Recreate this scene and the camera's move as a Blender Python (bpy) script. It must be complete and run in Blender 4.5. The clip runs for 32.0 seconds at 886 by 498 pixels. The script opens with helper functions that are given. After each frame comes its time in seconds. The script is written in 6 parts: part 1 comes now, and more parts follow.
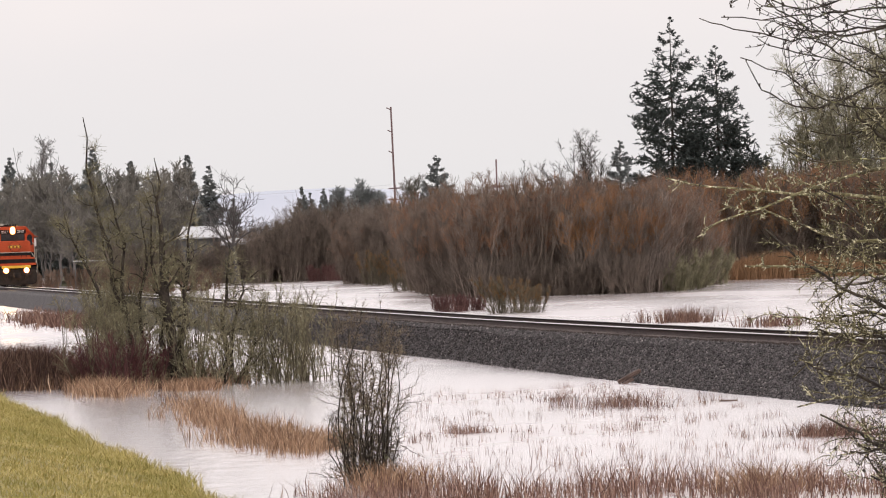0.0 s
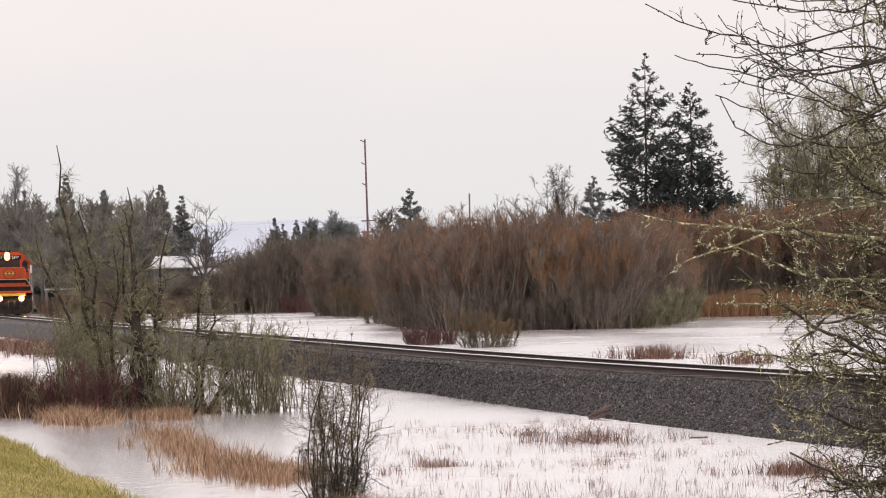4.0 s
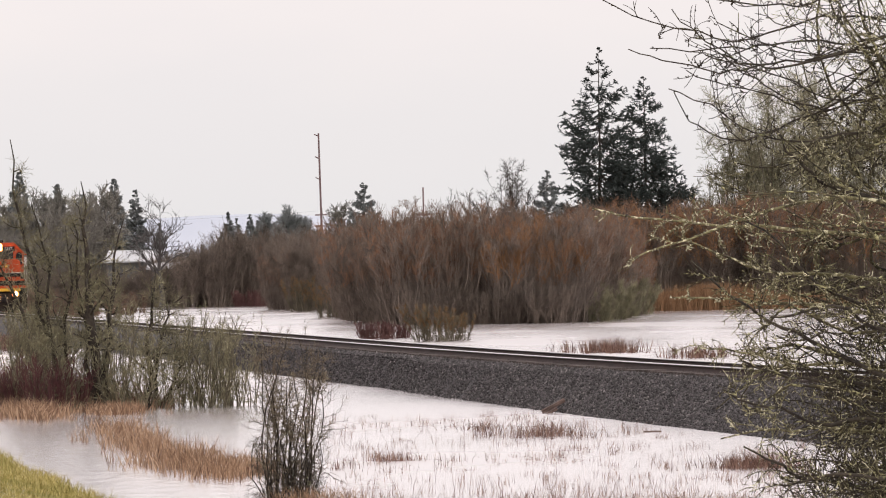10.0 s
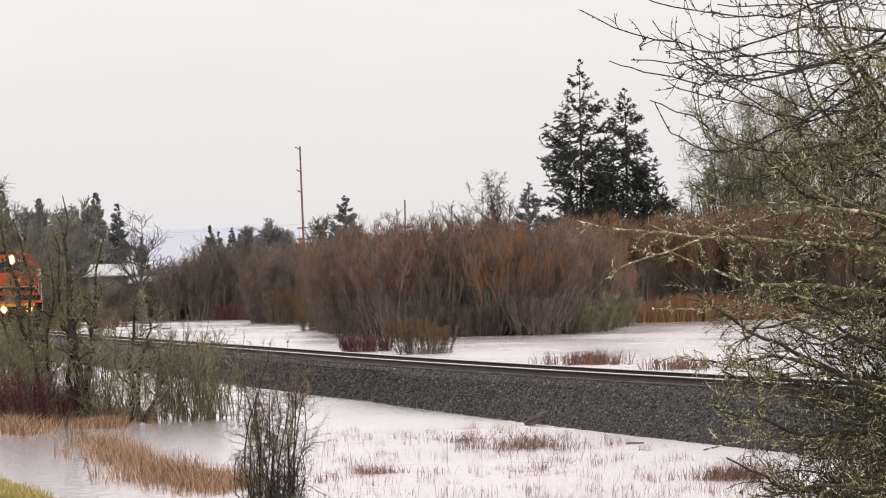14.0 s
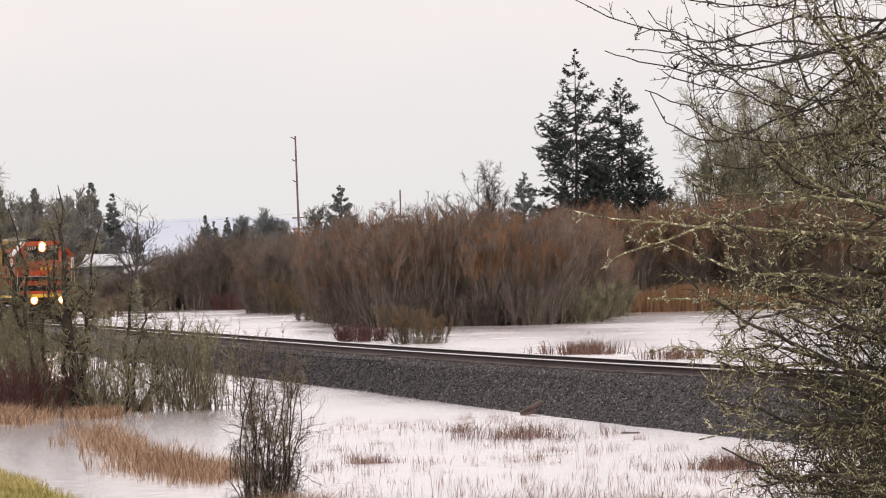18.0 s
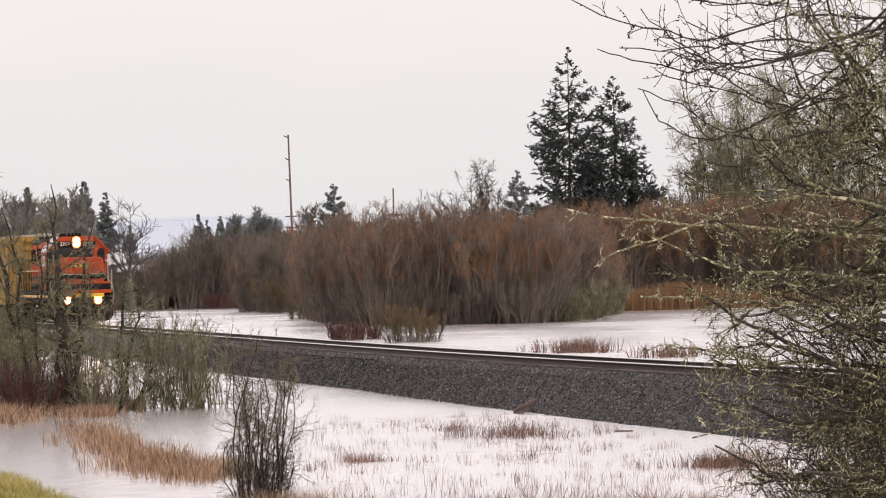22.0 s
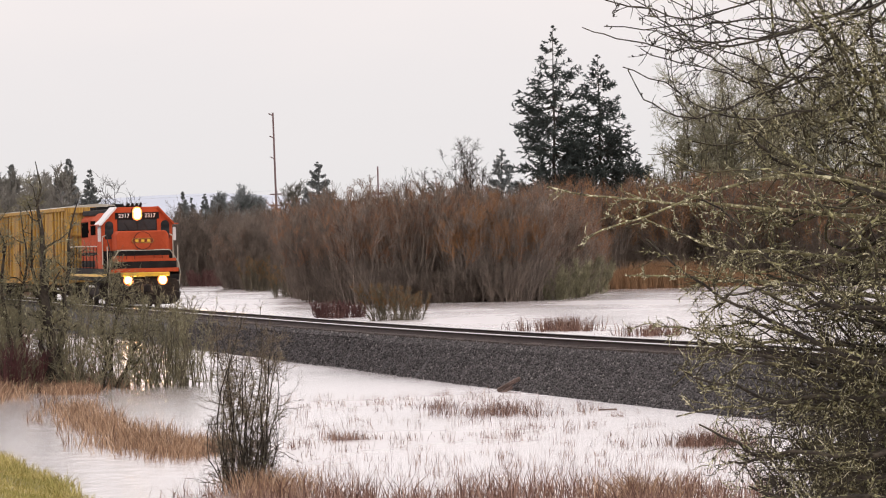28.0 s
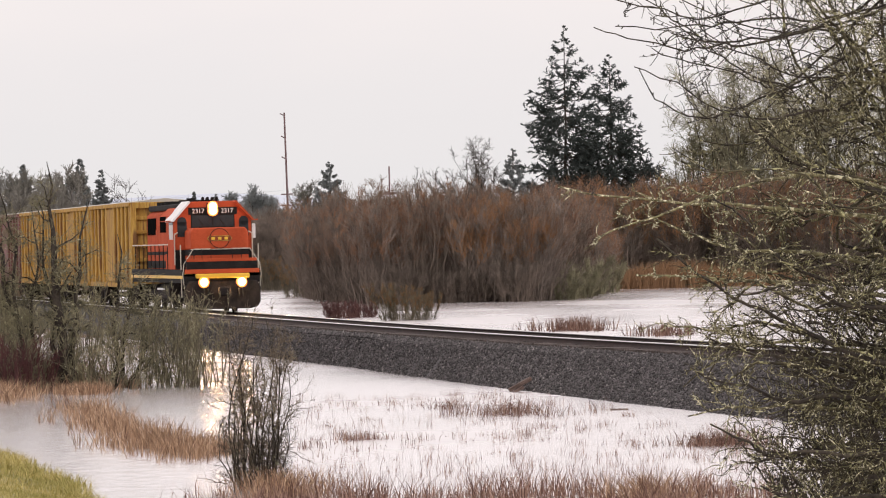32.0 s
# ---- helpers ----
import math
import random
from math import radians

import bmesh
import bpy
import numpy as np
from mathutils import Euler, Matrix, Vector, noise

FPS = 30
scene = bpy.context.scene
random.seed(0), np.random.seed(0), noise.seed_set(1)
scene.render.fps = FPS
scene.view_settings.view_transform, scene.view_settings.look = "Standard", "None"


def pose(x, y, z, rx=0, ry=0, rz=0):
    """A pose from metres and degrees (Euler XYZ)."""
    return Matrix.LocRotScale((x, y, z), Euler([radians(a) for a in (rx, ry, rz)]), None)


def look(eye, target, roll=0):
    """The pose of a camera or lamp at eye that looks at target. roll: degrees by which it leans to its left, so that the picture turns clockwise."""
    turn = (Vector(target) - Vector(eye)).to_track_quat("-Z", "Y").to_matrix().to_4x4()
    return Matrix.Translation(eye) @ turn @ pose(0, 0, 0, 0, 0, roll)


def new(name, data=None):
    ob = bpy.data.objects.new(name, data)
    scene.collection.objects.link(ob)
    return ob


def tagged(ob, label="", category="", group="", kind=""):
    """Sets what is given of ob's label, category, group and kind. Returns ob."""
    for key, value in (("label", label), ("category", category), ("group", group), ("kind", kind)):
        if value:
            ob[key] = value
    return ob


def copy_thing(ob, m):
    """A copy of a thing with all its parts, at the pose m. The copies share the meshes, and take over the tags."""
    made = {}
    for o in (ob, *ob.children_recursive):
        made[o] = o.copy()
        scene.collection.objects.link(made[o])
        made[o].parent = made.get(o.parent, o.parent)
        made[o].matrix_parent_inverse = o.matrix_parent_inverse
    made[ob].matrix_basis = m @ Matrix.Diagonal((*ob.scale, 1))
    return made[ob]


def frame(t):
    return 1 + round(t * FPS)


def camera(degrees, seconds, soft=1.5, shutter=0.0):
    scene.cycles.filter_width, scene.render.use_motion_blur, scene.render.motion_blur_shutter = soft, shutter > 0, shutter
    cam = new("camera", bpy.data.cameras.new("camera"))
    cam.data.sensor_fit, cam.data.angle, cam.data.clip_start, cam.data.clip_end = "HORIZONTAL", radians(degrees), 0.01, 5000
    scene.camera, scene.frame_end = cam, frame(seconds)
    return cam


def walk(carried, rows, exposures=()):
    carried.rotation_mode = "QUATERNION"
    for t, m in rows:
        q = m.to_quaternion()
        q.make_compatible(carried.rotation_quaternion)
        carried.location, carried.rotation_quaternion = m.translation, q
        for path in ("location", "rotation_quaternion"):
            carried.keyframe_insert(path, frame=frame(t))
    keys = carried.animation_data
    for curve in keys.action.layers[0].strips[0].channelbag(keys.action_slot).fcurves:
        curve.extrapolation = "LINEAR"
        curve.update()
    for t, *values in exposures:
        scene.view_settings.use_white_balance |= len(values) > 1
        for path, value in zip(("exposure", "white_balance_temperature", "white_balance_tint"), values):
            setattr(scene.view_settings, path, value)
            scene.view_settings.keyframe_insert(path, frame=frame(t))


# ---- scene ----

# ======== camera: a telephoto phone shot from a raised bank, eye 3.8 m over the flood water ========
EYE = 3.8
LENS = 9.0
cam = camera(LENS, 32.0, soft=1.1)
# seconds, yaw, pitch, roll of the hand-held camera
TURNS = [
    (0.0, 1.097, -0.116, 1.83),
    (0.5, 1.016, -0.102, 1.81),
    (1.0, 0.941, -0.060, 1.78),
    (1.5, 0.871, 0.019, 1.81),
    (2.0, 0.812, 0.107, 1.85),
    (2.5, 0.766, 0.182, 1.74),
    (4.5, 0.869, 0.216, 0.89),
    (5.0, 0.904, 0.201, 0.83),
    (5.5, 0.908, 0.191, 0.94),
    (6.0, 0.871, 0.188, 1.04),
    (6.5, 0.818, 0.189, 1.11),
    (7.0, 0.756, 0.197, 1.11),
    (7.5, 0.702, 0.212, 1.10),
    (8.0, 0.649, 0.239, 1.11),
    (8.5, 0.597, 0.241, 1.07),
    (9.0, 0.535, 0.223, 1.07),
    (9.5, 0.447, 0.184, 1.08),
    (10.0, 0.343, 0.147, 1.07),
    (10.5, 0.246, 0.139, 1.02),
    (11.0, 0.174, 0.166, 1.04),
    (11.5, 0.146, 0.221, 1.12),
    (12.0, 0.132, 0.290, 1.17),
    (12.5, 0.132, 0.340, 1.23),
    (13.0, 0.136, 0.350, 1.28),
    (13.5, 0.141, 0.323, 1.31),
    (14.0, 0.160, 0.270, 1.32),
    (14.5, 0.180, 0.216, 1.43),
    (16.5, 0.145, 0.126, 1.50),
    (17.0, 0.138, 0.139, 1.36),
    (17.5, 0.125, 0.148, 1.30),
    (18.0, 0.113, 0.165, 1.34),
    (18.5, 0.088, 0.198, 1.25),
    (19.0, 0.057, 0.244, 1.16),
    (19.5, 0.035, 0.294, 1.27),
    (20.0, 0.032, 0.312, 1.25),
    (20.5, 0.035, 0.290, 1.25),
    (21.0, 0.044, 0.235, 1.34),
    (21.5, 0.045, 0.187, 1.32),
    (22.0, 0.043, 0.148, 1.40),
    (22.5, 0.025, 0.137, 1.38),
    (23.0, 0.000, 0.148, 1.42),
    (23.5, -0.041, 0.178, 1.31),
    (24.0, -0.095, 0.195, 1.27),
    (24.5, -0.162, 0.210, 1.20),
    (25.0, -0.228, 0.187, 1.21),
    (25.5, -0.271, 0.135, 1.21),
    (27.5, -0.151, -0.053, 1.27),
    (28.0, -0.116, -0.078, 1.28),
    (28.5, -0.089, -0.105, 1.27),
    (29.0, -0.073, -0.113, 1.26),
    (29.5, -0.054, -0.114, 1.28),
    (30.0, -0.027, -0.112, 1.27),
    (30.5, -0.001, -0.115, 1.21),
    (31.0, 0.043, -0.093, 1.28),
    (31.5, 0.042, -0.072, 1.21),
    (32.0, 0.000, -0.076, 1.30),
]
walk(cam, [(t, pose(0, 0, EYE, 90 + pitch, roll, yaw)) for t, yaw, pitch, roll in TURNS])

# ======== world and sun: flat winter overcast ========
world = bpy.data.worlds.new("overcast")
scene.world = world
world.use_nodes = True
wt = world.node_tree
wt.nodes.clear()
w_out = wt.nodes.new("ShaderNodeOutputWorld")
w_bg = wt.nodes.new("ShaderNodeBackground")
w_mix = wt.nodes.new("ShaderNodeMix")
w_mix.data_type = "RGBA"
w_sky = wt.nodes.new("ShaderNodeTexSky")
w_sky.sky_type, w_sky.sun_disc = "NISHITA", False
w_sky.sun_elevation, w_sky.sun_rotation = radians(32), radians(150)
w_gain = wt.nodes.new("ShaderNodeVectorMath")
w_gain.operation = "SCALE"
w_gain.inputs["Scale"].default_value = 0.10
w_tc = wt.nodes.new("ShaderNodeTexCoord")
w_noise = wt.nodes.new("ShaderNodeTexNoise")
w_noise.inputs["Scale"].default_value, w_noise.inputs["Detail"].default_value = 9.0, 4.0
w_ramp = wt.nodes.new("ShaderNodeValToRGB")
w_ramp.color_ramp.elements[0].position, w_ramp.color_ramp.elements[0].color = 0.38, (0.875, 0.81, 0.82, 1)
w_ramp.color_ramp.elements[1].position, w_ramp.color_ramp.elements[1].color = 0.62, (0.93, 0.845, 0.84, 1)
w_map = wt.nodes.new("ShaderNodeMapping")
w_map.inputs["Scale"].default_value = (1.0, 1.0, 3.0)
w_mix.inputs[0].default_value = 0.93
wt.links.new(w_tc.outputs["Generated"], w_map.inputs[0])
wt.links.new(w_map.outputs[0], w_noise.inputs["Vector"])
w_sep = wt.nodes.new("ShaderNodeSeparateXYZ")
wt.links.new(w_tc.outputs["Generated"], w_sep.inputs[0])
w_rise = wt.nodes.new("ShaderNodeMapRange")
w_rise.inputs["From Min"].default_value, w_rise.inputs["From Max"].default_value = 0.0, 0.055
wt.links.new(w_sep.outputs["Z"], w_rise.inputs["Value"])
w_low = wt.nodes.new("ShaderNodeMix")
w_low.data_type = "RGBA"
w_low.inputs[6].default_value = (0.83, 0.815, 0.83, 1)
wt.links.new(w_rise.outputs[0], w_low.inputs[0])
wt.links.new(w_ramp.outputs[0], w_low.inputs[7])
wt.links.new(w_noise.outputs["Fac"], w_ramp.inputs[0])
wt.links.new(w_sky.outputs[0], w_gain.inputs[0])
wt.links.new(w_gain.outputs[0], w_mix.inputs[6])
w_dome = wt.nodes.new("ShaderNodeMath")
w_dome.operation = "MULTIPLY_ADD"
w_dome.use_clamp = False
w_dome.inputs[1].default_value, w_dome.inputs[2].default_value = 1.05, 0.995
w_up = wt.nodes.new("ShaderNodeMath")
w_up.operation = "MAXIMUM"
w_up.inputs[1].default_value = 0.0
wt.links.new(w_sep.outputs["Z"], w_up.inputs[0])
wt.links.new(w_up.outputs[0], w_dome.inputs[0])
w_lift = wt.nodes.new("ShaderNodeVectorMath")
w_lift.operation = "SCALE"
wt.links.new(w_low.outputs[2], w_lift.inputs[0])
wt.links.new(w_dome.outputs[0], w_lift.inputs["Scale"])
wt.links.new(w_lift.outputs[0], w_mix.inputs[7])
wt.links.new(w_mix.outputs[2], w_bg.inputs["Color"])
w_bg.inputs["Strength"].default_value = 1.0
wt.links.new(w_bg.outputs[0], w_out.inputs[0])

sun = new("sun", bpy.data.lights.new("sun", "SUN"))
sun.data.energy, sun.data.angle, sun.data.color = 0.5, radians(30), (1.0, 0.95, 0.88)
sun.matrix_world = look((0, 0, 0), (-0.45, 0.62, -0.62))


# ======== materials ========
def material(name, one, two, scale=3.0, rough=0.85, metal=0.0, bump=0.3, fine=60.0, depth=0.02, spread=0.12, stretch=(1, 1, 1), flecks=None, vary=0.0, spec=0.35):
    """Two colours mixed by coarse and fine noise, with fine relief. flecks: a third colour in spots; vary: brightness from thing to thing."""
    m = bpy.data.materials.new(name)
    m.use_nodes = True
    nt = m.node_tree
    N, L = nt.nodes, nt.links
    b = N["Principled BSDF"]
    tc = N.new("ShaderNodeTexCoord")
    mp = N.new("ShaderNodeMapping")
    mp.inputs["Scale"].default_value = stretch
    L.new(tc.outputs["Object"], mp.inputs[0])
    a = N.new("ShaderNodeTexNoise")
    a.inputs["Scale"].default_value, a.inputs["Detail"].default_value = scale, 6.0
    f = N.new("ShaderNodeTexNoise")
    f.inputs["Scale"].default_value, f.inputs["Detail"].default_value = fine, 3.0
    L.new(mp.outputs[0], a.inputs["Vector"])
    L.new(mp.outputs[0], f.inputs["Vector"])
    mixf = N.new("ShaderNodeMath")
    mixf.operation = "MULTIPLY_ADD"
    mixf.inputs[1].default_value = 0.45
    half = N.new("ShaderNodeMath")
    half.operation = "MULTIPLY"
    half.inputs[1].default_value = 0.55
    L.new(a.outputs["Fac"], half.inputs[0])
    L.new(f.outputs["Fac"], mixf.inputs[0])
    L.new(half.outputs[0], mixf.inputs[2])
    r = N.new("ShaderNodeValToRGB")
    r.color_ramp.elements[0].position, r.color_ramp.elements[0].color = 0.5 - spread, (*one, 1)
    r.color_ramp.elements[1].position, r.color_ramp.elements[1].color = 0.5 + spread, (*two, 1)
    L.new(mixf.outputs[0], r.inputs[0])
    colour = r.outputs[0]
    if flecks:
        s = N.new("ShaderNodeTexNoise")
        s.inputs["Scale"].default_value, s.inputs["Detail"].default_value = flecks[1], 2.0
        L.new(mp.outputs[0], s.inputs["Vector"])
        sr = N.new("ShaderNodeValToRGB")
        sr.color_ramp.elements[0].position = flecks[2]
        sr.color_ramp.elements[1].position = flecks[2] + 0.08
        L.new(s.outputs["Fac"], sr.inputs[0])
        mx = N.new("ShaderNodeMix")
        mx.data_type = "RGBA"
        L.new(sr.outputs[0], mx.inputs[0])
        L.new(colour, mx.inputs[6])
        mx.inputs[7].default_value = (*flecks[0], 1)
        colour = mx.outputs[2]
    if vary:
        oi = N.new("ShaderNodeObjectInfo")
        mr = N.new("ShaderNodeMapRange")
        mr.inputs["To Min"].default_value, mr.inputs["To Max"].default_value = 1 - vary, 1 + vary
        L.new(oi.outputs["Random"], mr.inputs["Value"])
        hs = N.new("ShaderNodeHueSaturation")
        L.new(mr.outputs[0], hs.inputs["Value"])
        L.new(colour, hs.inputs["Color"])
        colour = hs.outputs[0]
    L.new(colour, b.inputs["Base Color"])
    b.inputs["Roughness"].default_value, b.inputs["Metallic"].default_value = rough, metal
    b.inputs["Specular IOR Level"].default_value = spec
    if bump:
        bp = N.new("ShaderNodeBump")
        bp.inputs["Strength"].default_value, bp.inputs["Distance"].default_value = bump, depth
        L.new(mixf.outputs[0], bp.inputs["Height"])
        L.new(bp.outputs[0], b.inputs["Normal"])
    return m


def island_material(name, stops, rough=0.8, patch=None):
    """A colour of its own for each blade or stone of a joined mesh."""
    m = bpy.data.materials.new(name)
    m.use_nodes = True
    N, L = m.node_tree.nodes, m.node_tree.links
    g = N.new("ShaderNodeNewGeometry")
    r = N.new("ShaderNodeValToRGB")
    while len(r.color_ramp.elements) < len(stops):
        r.color_ramp.elements.new(0.5)
    for e, (p, c) in zip(r.color_ramp.elements, stops):
        e.position, e.color = p, (*c, 1)
    L.new(g.outputs["Random Per Island"], r.inputs[0])
    colour = r.outputs[0]
    if patch:
        tc, n, pr, mx = N.new("ShaderNodeTexCoord"), N.new("ShaderNodeTexNoise"), N.new("ShaderNodeValToRGB"), N.new("ShaderNodeMix")
        n.inputs["Scale"].default_value, n.inputs["Detail"].default_value = patch[0], 4.0
        pr.color_ramp.elements[0].position, pr.color_ramp.elements[1].position = 0.42, 0.66
        mx.data_type = "RGBA"
        mx.inputs[7].default_value = (*patch[1], 1)
        L.new(tc.outputs["Object"], n.inputs["Vector"])
        L.new(n.outputs["Fac"], pr.inputs[0])
        L.new(pr.outputs[0], mx.inputs[0])
        L.new(colour, mx.inputs[6])
        colour = mx.outputs[2]
    L.new(colour, N["Principled BSDF"].inputs["Base Color"])
    N["Principled BSDF"].inputs["Roughness"].default_value = rough
    N["Principled BSDF"].inputs["Specular IOR Level"].default_value = 0.25
    return m


def lamp_material(name, colour, strength):
    m = bpy.data.materials.new(name)
    m.use_nodes = True
    b = m.node_tree.nodes["Principled BSDF"]
    b.inputs["Base Color"].default_value = (*colour, 1)
    b.inputs["Emission Color"].default_value, b.inputs["Emission Strength"].default_value = (*colour, 1), strength
    return m


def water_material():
    """Silty flood water with wind ripples: the ripples lift the mirrored rays towards the sky, and a paled base colour
    adds to the sheen.
    """
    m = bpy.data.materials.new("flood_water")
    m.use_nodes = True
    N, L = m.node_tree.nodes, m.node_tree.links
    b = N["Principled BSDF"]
    # Paler than silt, with a strong coat: bright sky sheen put into the colour.
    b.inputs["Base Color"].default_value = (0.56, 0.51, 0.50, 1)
    b.inputs["IOR"].default_value = 1.33
    b.inputs["Coat Weight"].default_value, b.inputs["Coat IOR"].default_value = 1.0, 1.75
    tc = N.new("ShaderNodeTexCoord")
    mp = N.new("ShaderNodeMapping")
    mp.inputs["Scale"].default_value = (1.0, 0.35, 1.0)
    ripples = N.new("ShaderNodeTexNoise")
    ripples.inputs["Scale"].default_value, ripples.inputs["Detail"].default_value = 2.6, 4.0
    gusts = N.new("ShaderNodeTexNoise")
    gusts.inputs["Scale"].default_value, gusts.inputs["Detail"].default_value = 0.10, 4.0
    r = N.new("ShaderNodeMapRange")
    r.inputs["From Min"].default_value, r.inputs["From Max"].default_value = 0.35, 0.65
    r.inputs["To Min"].default_value, r.inputs["To Max"].default_value = 0.18, 0.32
    bp = N.new("ShaderNodeBump")
    bp.inputs["Strength"].default_value, bp.inputs["Distance"].default_value = 0.7, 0.06
    L.new(tc.outputs["Object"], mp.inputs[0])
    L.new(mp.outputs[0], ripples.inputs["Vector"])
    L.new(mp.outputs[0], gusts.inputs["Vector"])
    L.new(gusts.outputs["Fac"], r.inputs["Value"])
    # calmer water in the lee of the bank and the spit
    sep = N.new("ShaderNodeSeparateXYZ")
    L.new(tc.outputs["Object"], sep.inputs[0])
    lee = []
    for axis, far, near in (("X", -2.5, -5.5), ("Y", 168.0, 150.0)):
        q = N.new("ShaderNodeMapRange")
        q.interpolation_type = "SMOOTHSTEP"
        q.inputs["From Min"].default_value, q.inputs["From Max"].default_value = far, near
        L.new(sep.outputs[axis], q.inputs["Value"])
        lee.append(q)
    both = N.new("ShaderNodeMath")
    both.operation = "MULTIPLY"
    L.new(lee[0].outputs[0], both.inputs[0])
    L.new(lee[1].outputs[0], both.inputs[1])
    calm = N.new("ShaderNodeMix")
    calm.inputs[3].default_value = 0.185
    L.new(both.outputs[0], calm.inputs[0])
    L.new(r.outputs[0], calm.inputs[2])
    L.new(calm.outputs[0], b.inputs["Roughness"])
    L.new(calm.outputs[0], b.inputs["Coat Roughness"])
    L.new(ripples.outputs["Fac"], bp.inputs["Height"])
    L.new(bp.outputs[0], b.inputs["Normal"])
    L.new(bp.outputs[0], b.inputs["Coat Normal"])
    return m


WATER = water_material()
FIELD = material("far_field", (0.07, 0.08, 0.035), (0.14, 0.12, 0.06), 0.02, fine=0.4)
LAWN = material("lawn_soil", (0.16, 0.14, 0.045), (0.30, 0.25, 0.09), 0.5, fine=8.0, bump=0.6)
LAWN_BLADES = island_material("lawn_blades", ((0.0, (0.24, 0.21, 0.06)), (0.5, (0.42, 0.35, 0.12)), (1.0, (0.56, 0.46, 0.22))), patch=(0.45, (0.27, 0.245, 0.075)))
BALLAST = material("dark_crushed_ballast", (0.029, 0.027, 0.028), (0.094, 0.087, 0.088), 3.0, fine=14.0, bump=1.0, depth=0.05, flecks=((0.30, 0.29, 0.28), 9.0, 0.74))
STONES = island_material("ballast_stones", ((0.0, (0.018, 0.016, 0.016)), (0.55, (0.062, 0.056, 0.056)), (0.95, (0.130, 0.118, 0.117)), (1.0, (0.25, 0.23, 0.22))))
STEEL_TOP = material("polished_rail_head", (0.78, 0.75, 0.74), (0.90, 0.87, 0.86), 2.0, rough=0.30, metal=1.0, bump=0.05)
RUST = material("rusted_rail_web", (0.022, 0.013, 0.012), (0.050, 0.029, 0.025), 3.0, rough=0.8)
TIE = material("weathered_creosote_tie", (0.045, 0.034, 0.030), (0.10, 0.080, 0.072), 2.0, stretch=(1, 8, 8), vary=0.25)
REED = island_material("dead_reeds", ((0.0, (0.045, 0.03, 0.022)), (0.45, (0.15, 0.095, 0.06)), (0.85, (0.33, 0.22, 0.14)), (1.0, (0.50, 0.38, 0.27))))
REED_TAN = island_material("tan_reeds", ((0.0, (0.10, 0.056, 0.038)), (0.45, (0.27, 0.165, 0.10)), (0.85, (0.43, 0.285, 0.18)), (1.0, (0.58, 0.43, 0.30))))
REED_GREY = island_material("flooded_stalks", ((0.0, (0.075, 0.038, 0.030)), (0.6, (0.23, 0.132, 0.100)), (1.0, (0.44, 0.31, 0.24))))
REED_RED = island_material("rust_red_weeds", ((0.0, (0.06, 0.03, 0.025)), (0.6, (0.17, 0.095, 0.07)), (1.0, (0.30, 0.20, 0.15))))
REED_DARK = island_material("dark_brown_weeds", ((0.0, (0.035, 0.020, 0.016)), (0.6, (0.095, 0.055, 0.040)), (1.0, (0.19, 0.12, 0.085))))
REED_ORANGE = island_material("orange_marsh_grass", ((0.0, (0.19, 0.105, 0.055)), (0.6, (0.27, 0.155, 0.080)), (1.0, (0.36, 0.23, 0.13))))
BARK = material("mossy_bark", (0.040, 0.032, 0.026), (0.12, 0.10, 0.075), 2.5, fine=20.0, bump=0.6, flecks=((0.23, 0.23, 0.13), 5.0, 0.62))
BARK_DARK = material("dark_bark", (0.03, 0.024, 0.020), (0.075, 0.062, 0.05), 2.0, fine=20.0, bump=0.5)
LICHEN = material("lichen_twigs", (0.060, 0.050, 0.030), (0.29, 0.265, 0.14), 9.0, fine=25.0, spread=0.10, bump=0.4, flecks=((0.78, 0.74, 0.52), 17.0, 0.57))
MOSS_BARK = material("moss_green_bark", (0.022, 0.018, 0.014), (0.10, 0.085, 0.046), 6.0, fine=18.0, bump=0.5, flecks=((0.42, 0.40, 0.21), 14.0, 0.56))
# Bark darkened to put the contrast of deep shade into its colour.
NEAR_BARK = material("contrast_dark_bark", (0.018, 0.014, 0.011), (0.075, 0.061, 0.045), 5.0, fine=22.0, bump=0.6, flecks=((0.20, 0.20, 0.10), 11.0, 0.62))
TUFT = material("pale_lichen_tufts", (0.34, 0.32, 0.20), (0.72, 0.68, 0.50), 14.0, fine=40.0, bump=0.0)
TWIG_OLIVE = material("olive_twigs", (0.075, 0.062, 0.042), (0.19, 0.165, 0.11), 2.0, bump=0.0, vary=0.15)
HAW_BARK = material("dark_mossy_bark", (0.018, 0.014, 0.012), (0.060, 0.048, 0.036), 4.0, fine=18.0, bump=0.6, flecks=((0.30, 0.29, 0.17), 9.0, 0.66))
BRUSH_TWIG = material("olive_brush_twigs", (0.085, 0.076, 0.046), (0.32, 0.29, 0.175), 3.5, bump=0.0, vary=0.12, flecks=((0.52, 0.50, 0.33), 8.0, 0.62))
ALDER_TWIG = material("brown_alder_twigs", (0.085, 0.066, 0.046), (0.24, 0.19, 0.125), 4.0, bump=0.0, flecks=((0.36, 0.34, 0.22), 9.0, 0.64))
TWIG_GREY = material("grey_brown_twigs", (0.088, 0.070, 0.057), (0.245, 0.195, 0.157), 1.6, bump=0.0, vary=0.2)
TWIG_PALE = material("pale_grey_twigs", (0.115, 0.093, 0.078), (0.31, 0.25, 0.205), 1.6, bump=0.0, vary=0.2)
TWIG_RUST = material("rust_orange_twigs", (0.138, 0.070, 0.042), (0.32, 0.172, 0.096), 0.6, bump=0.0, vary=0.25)
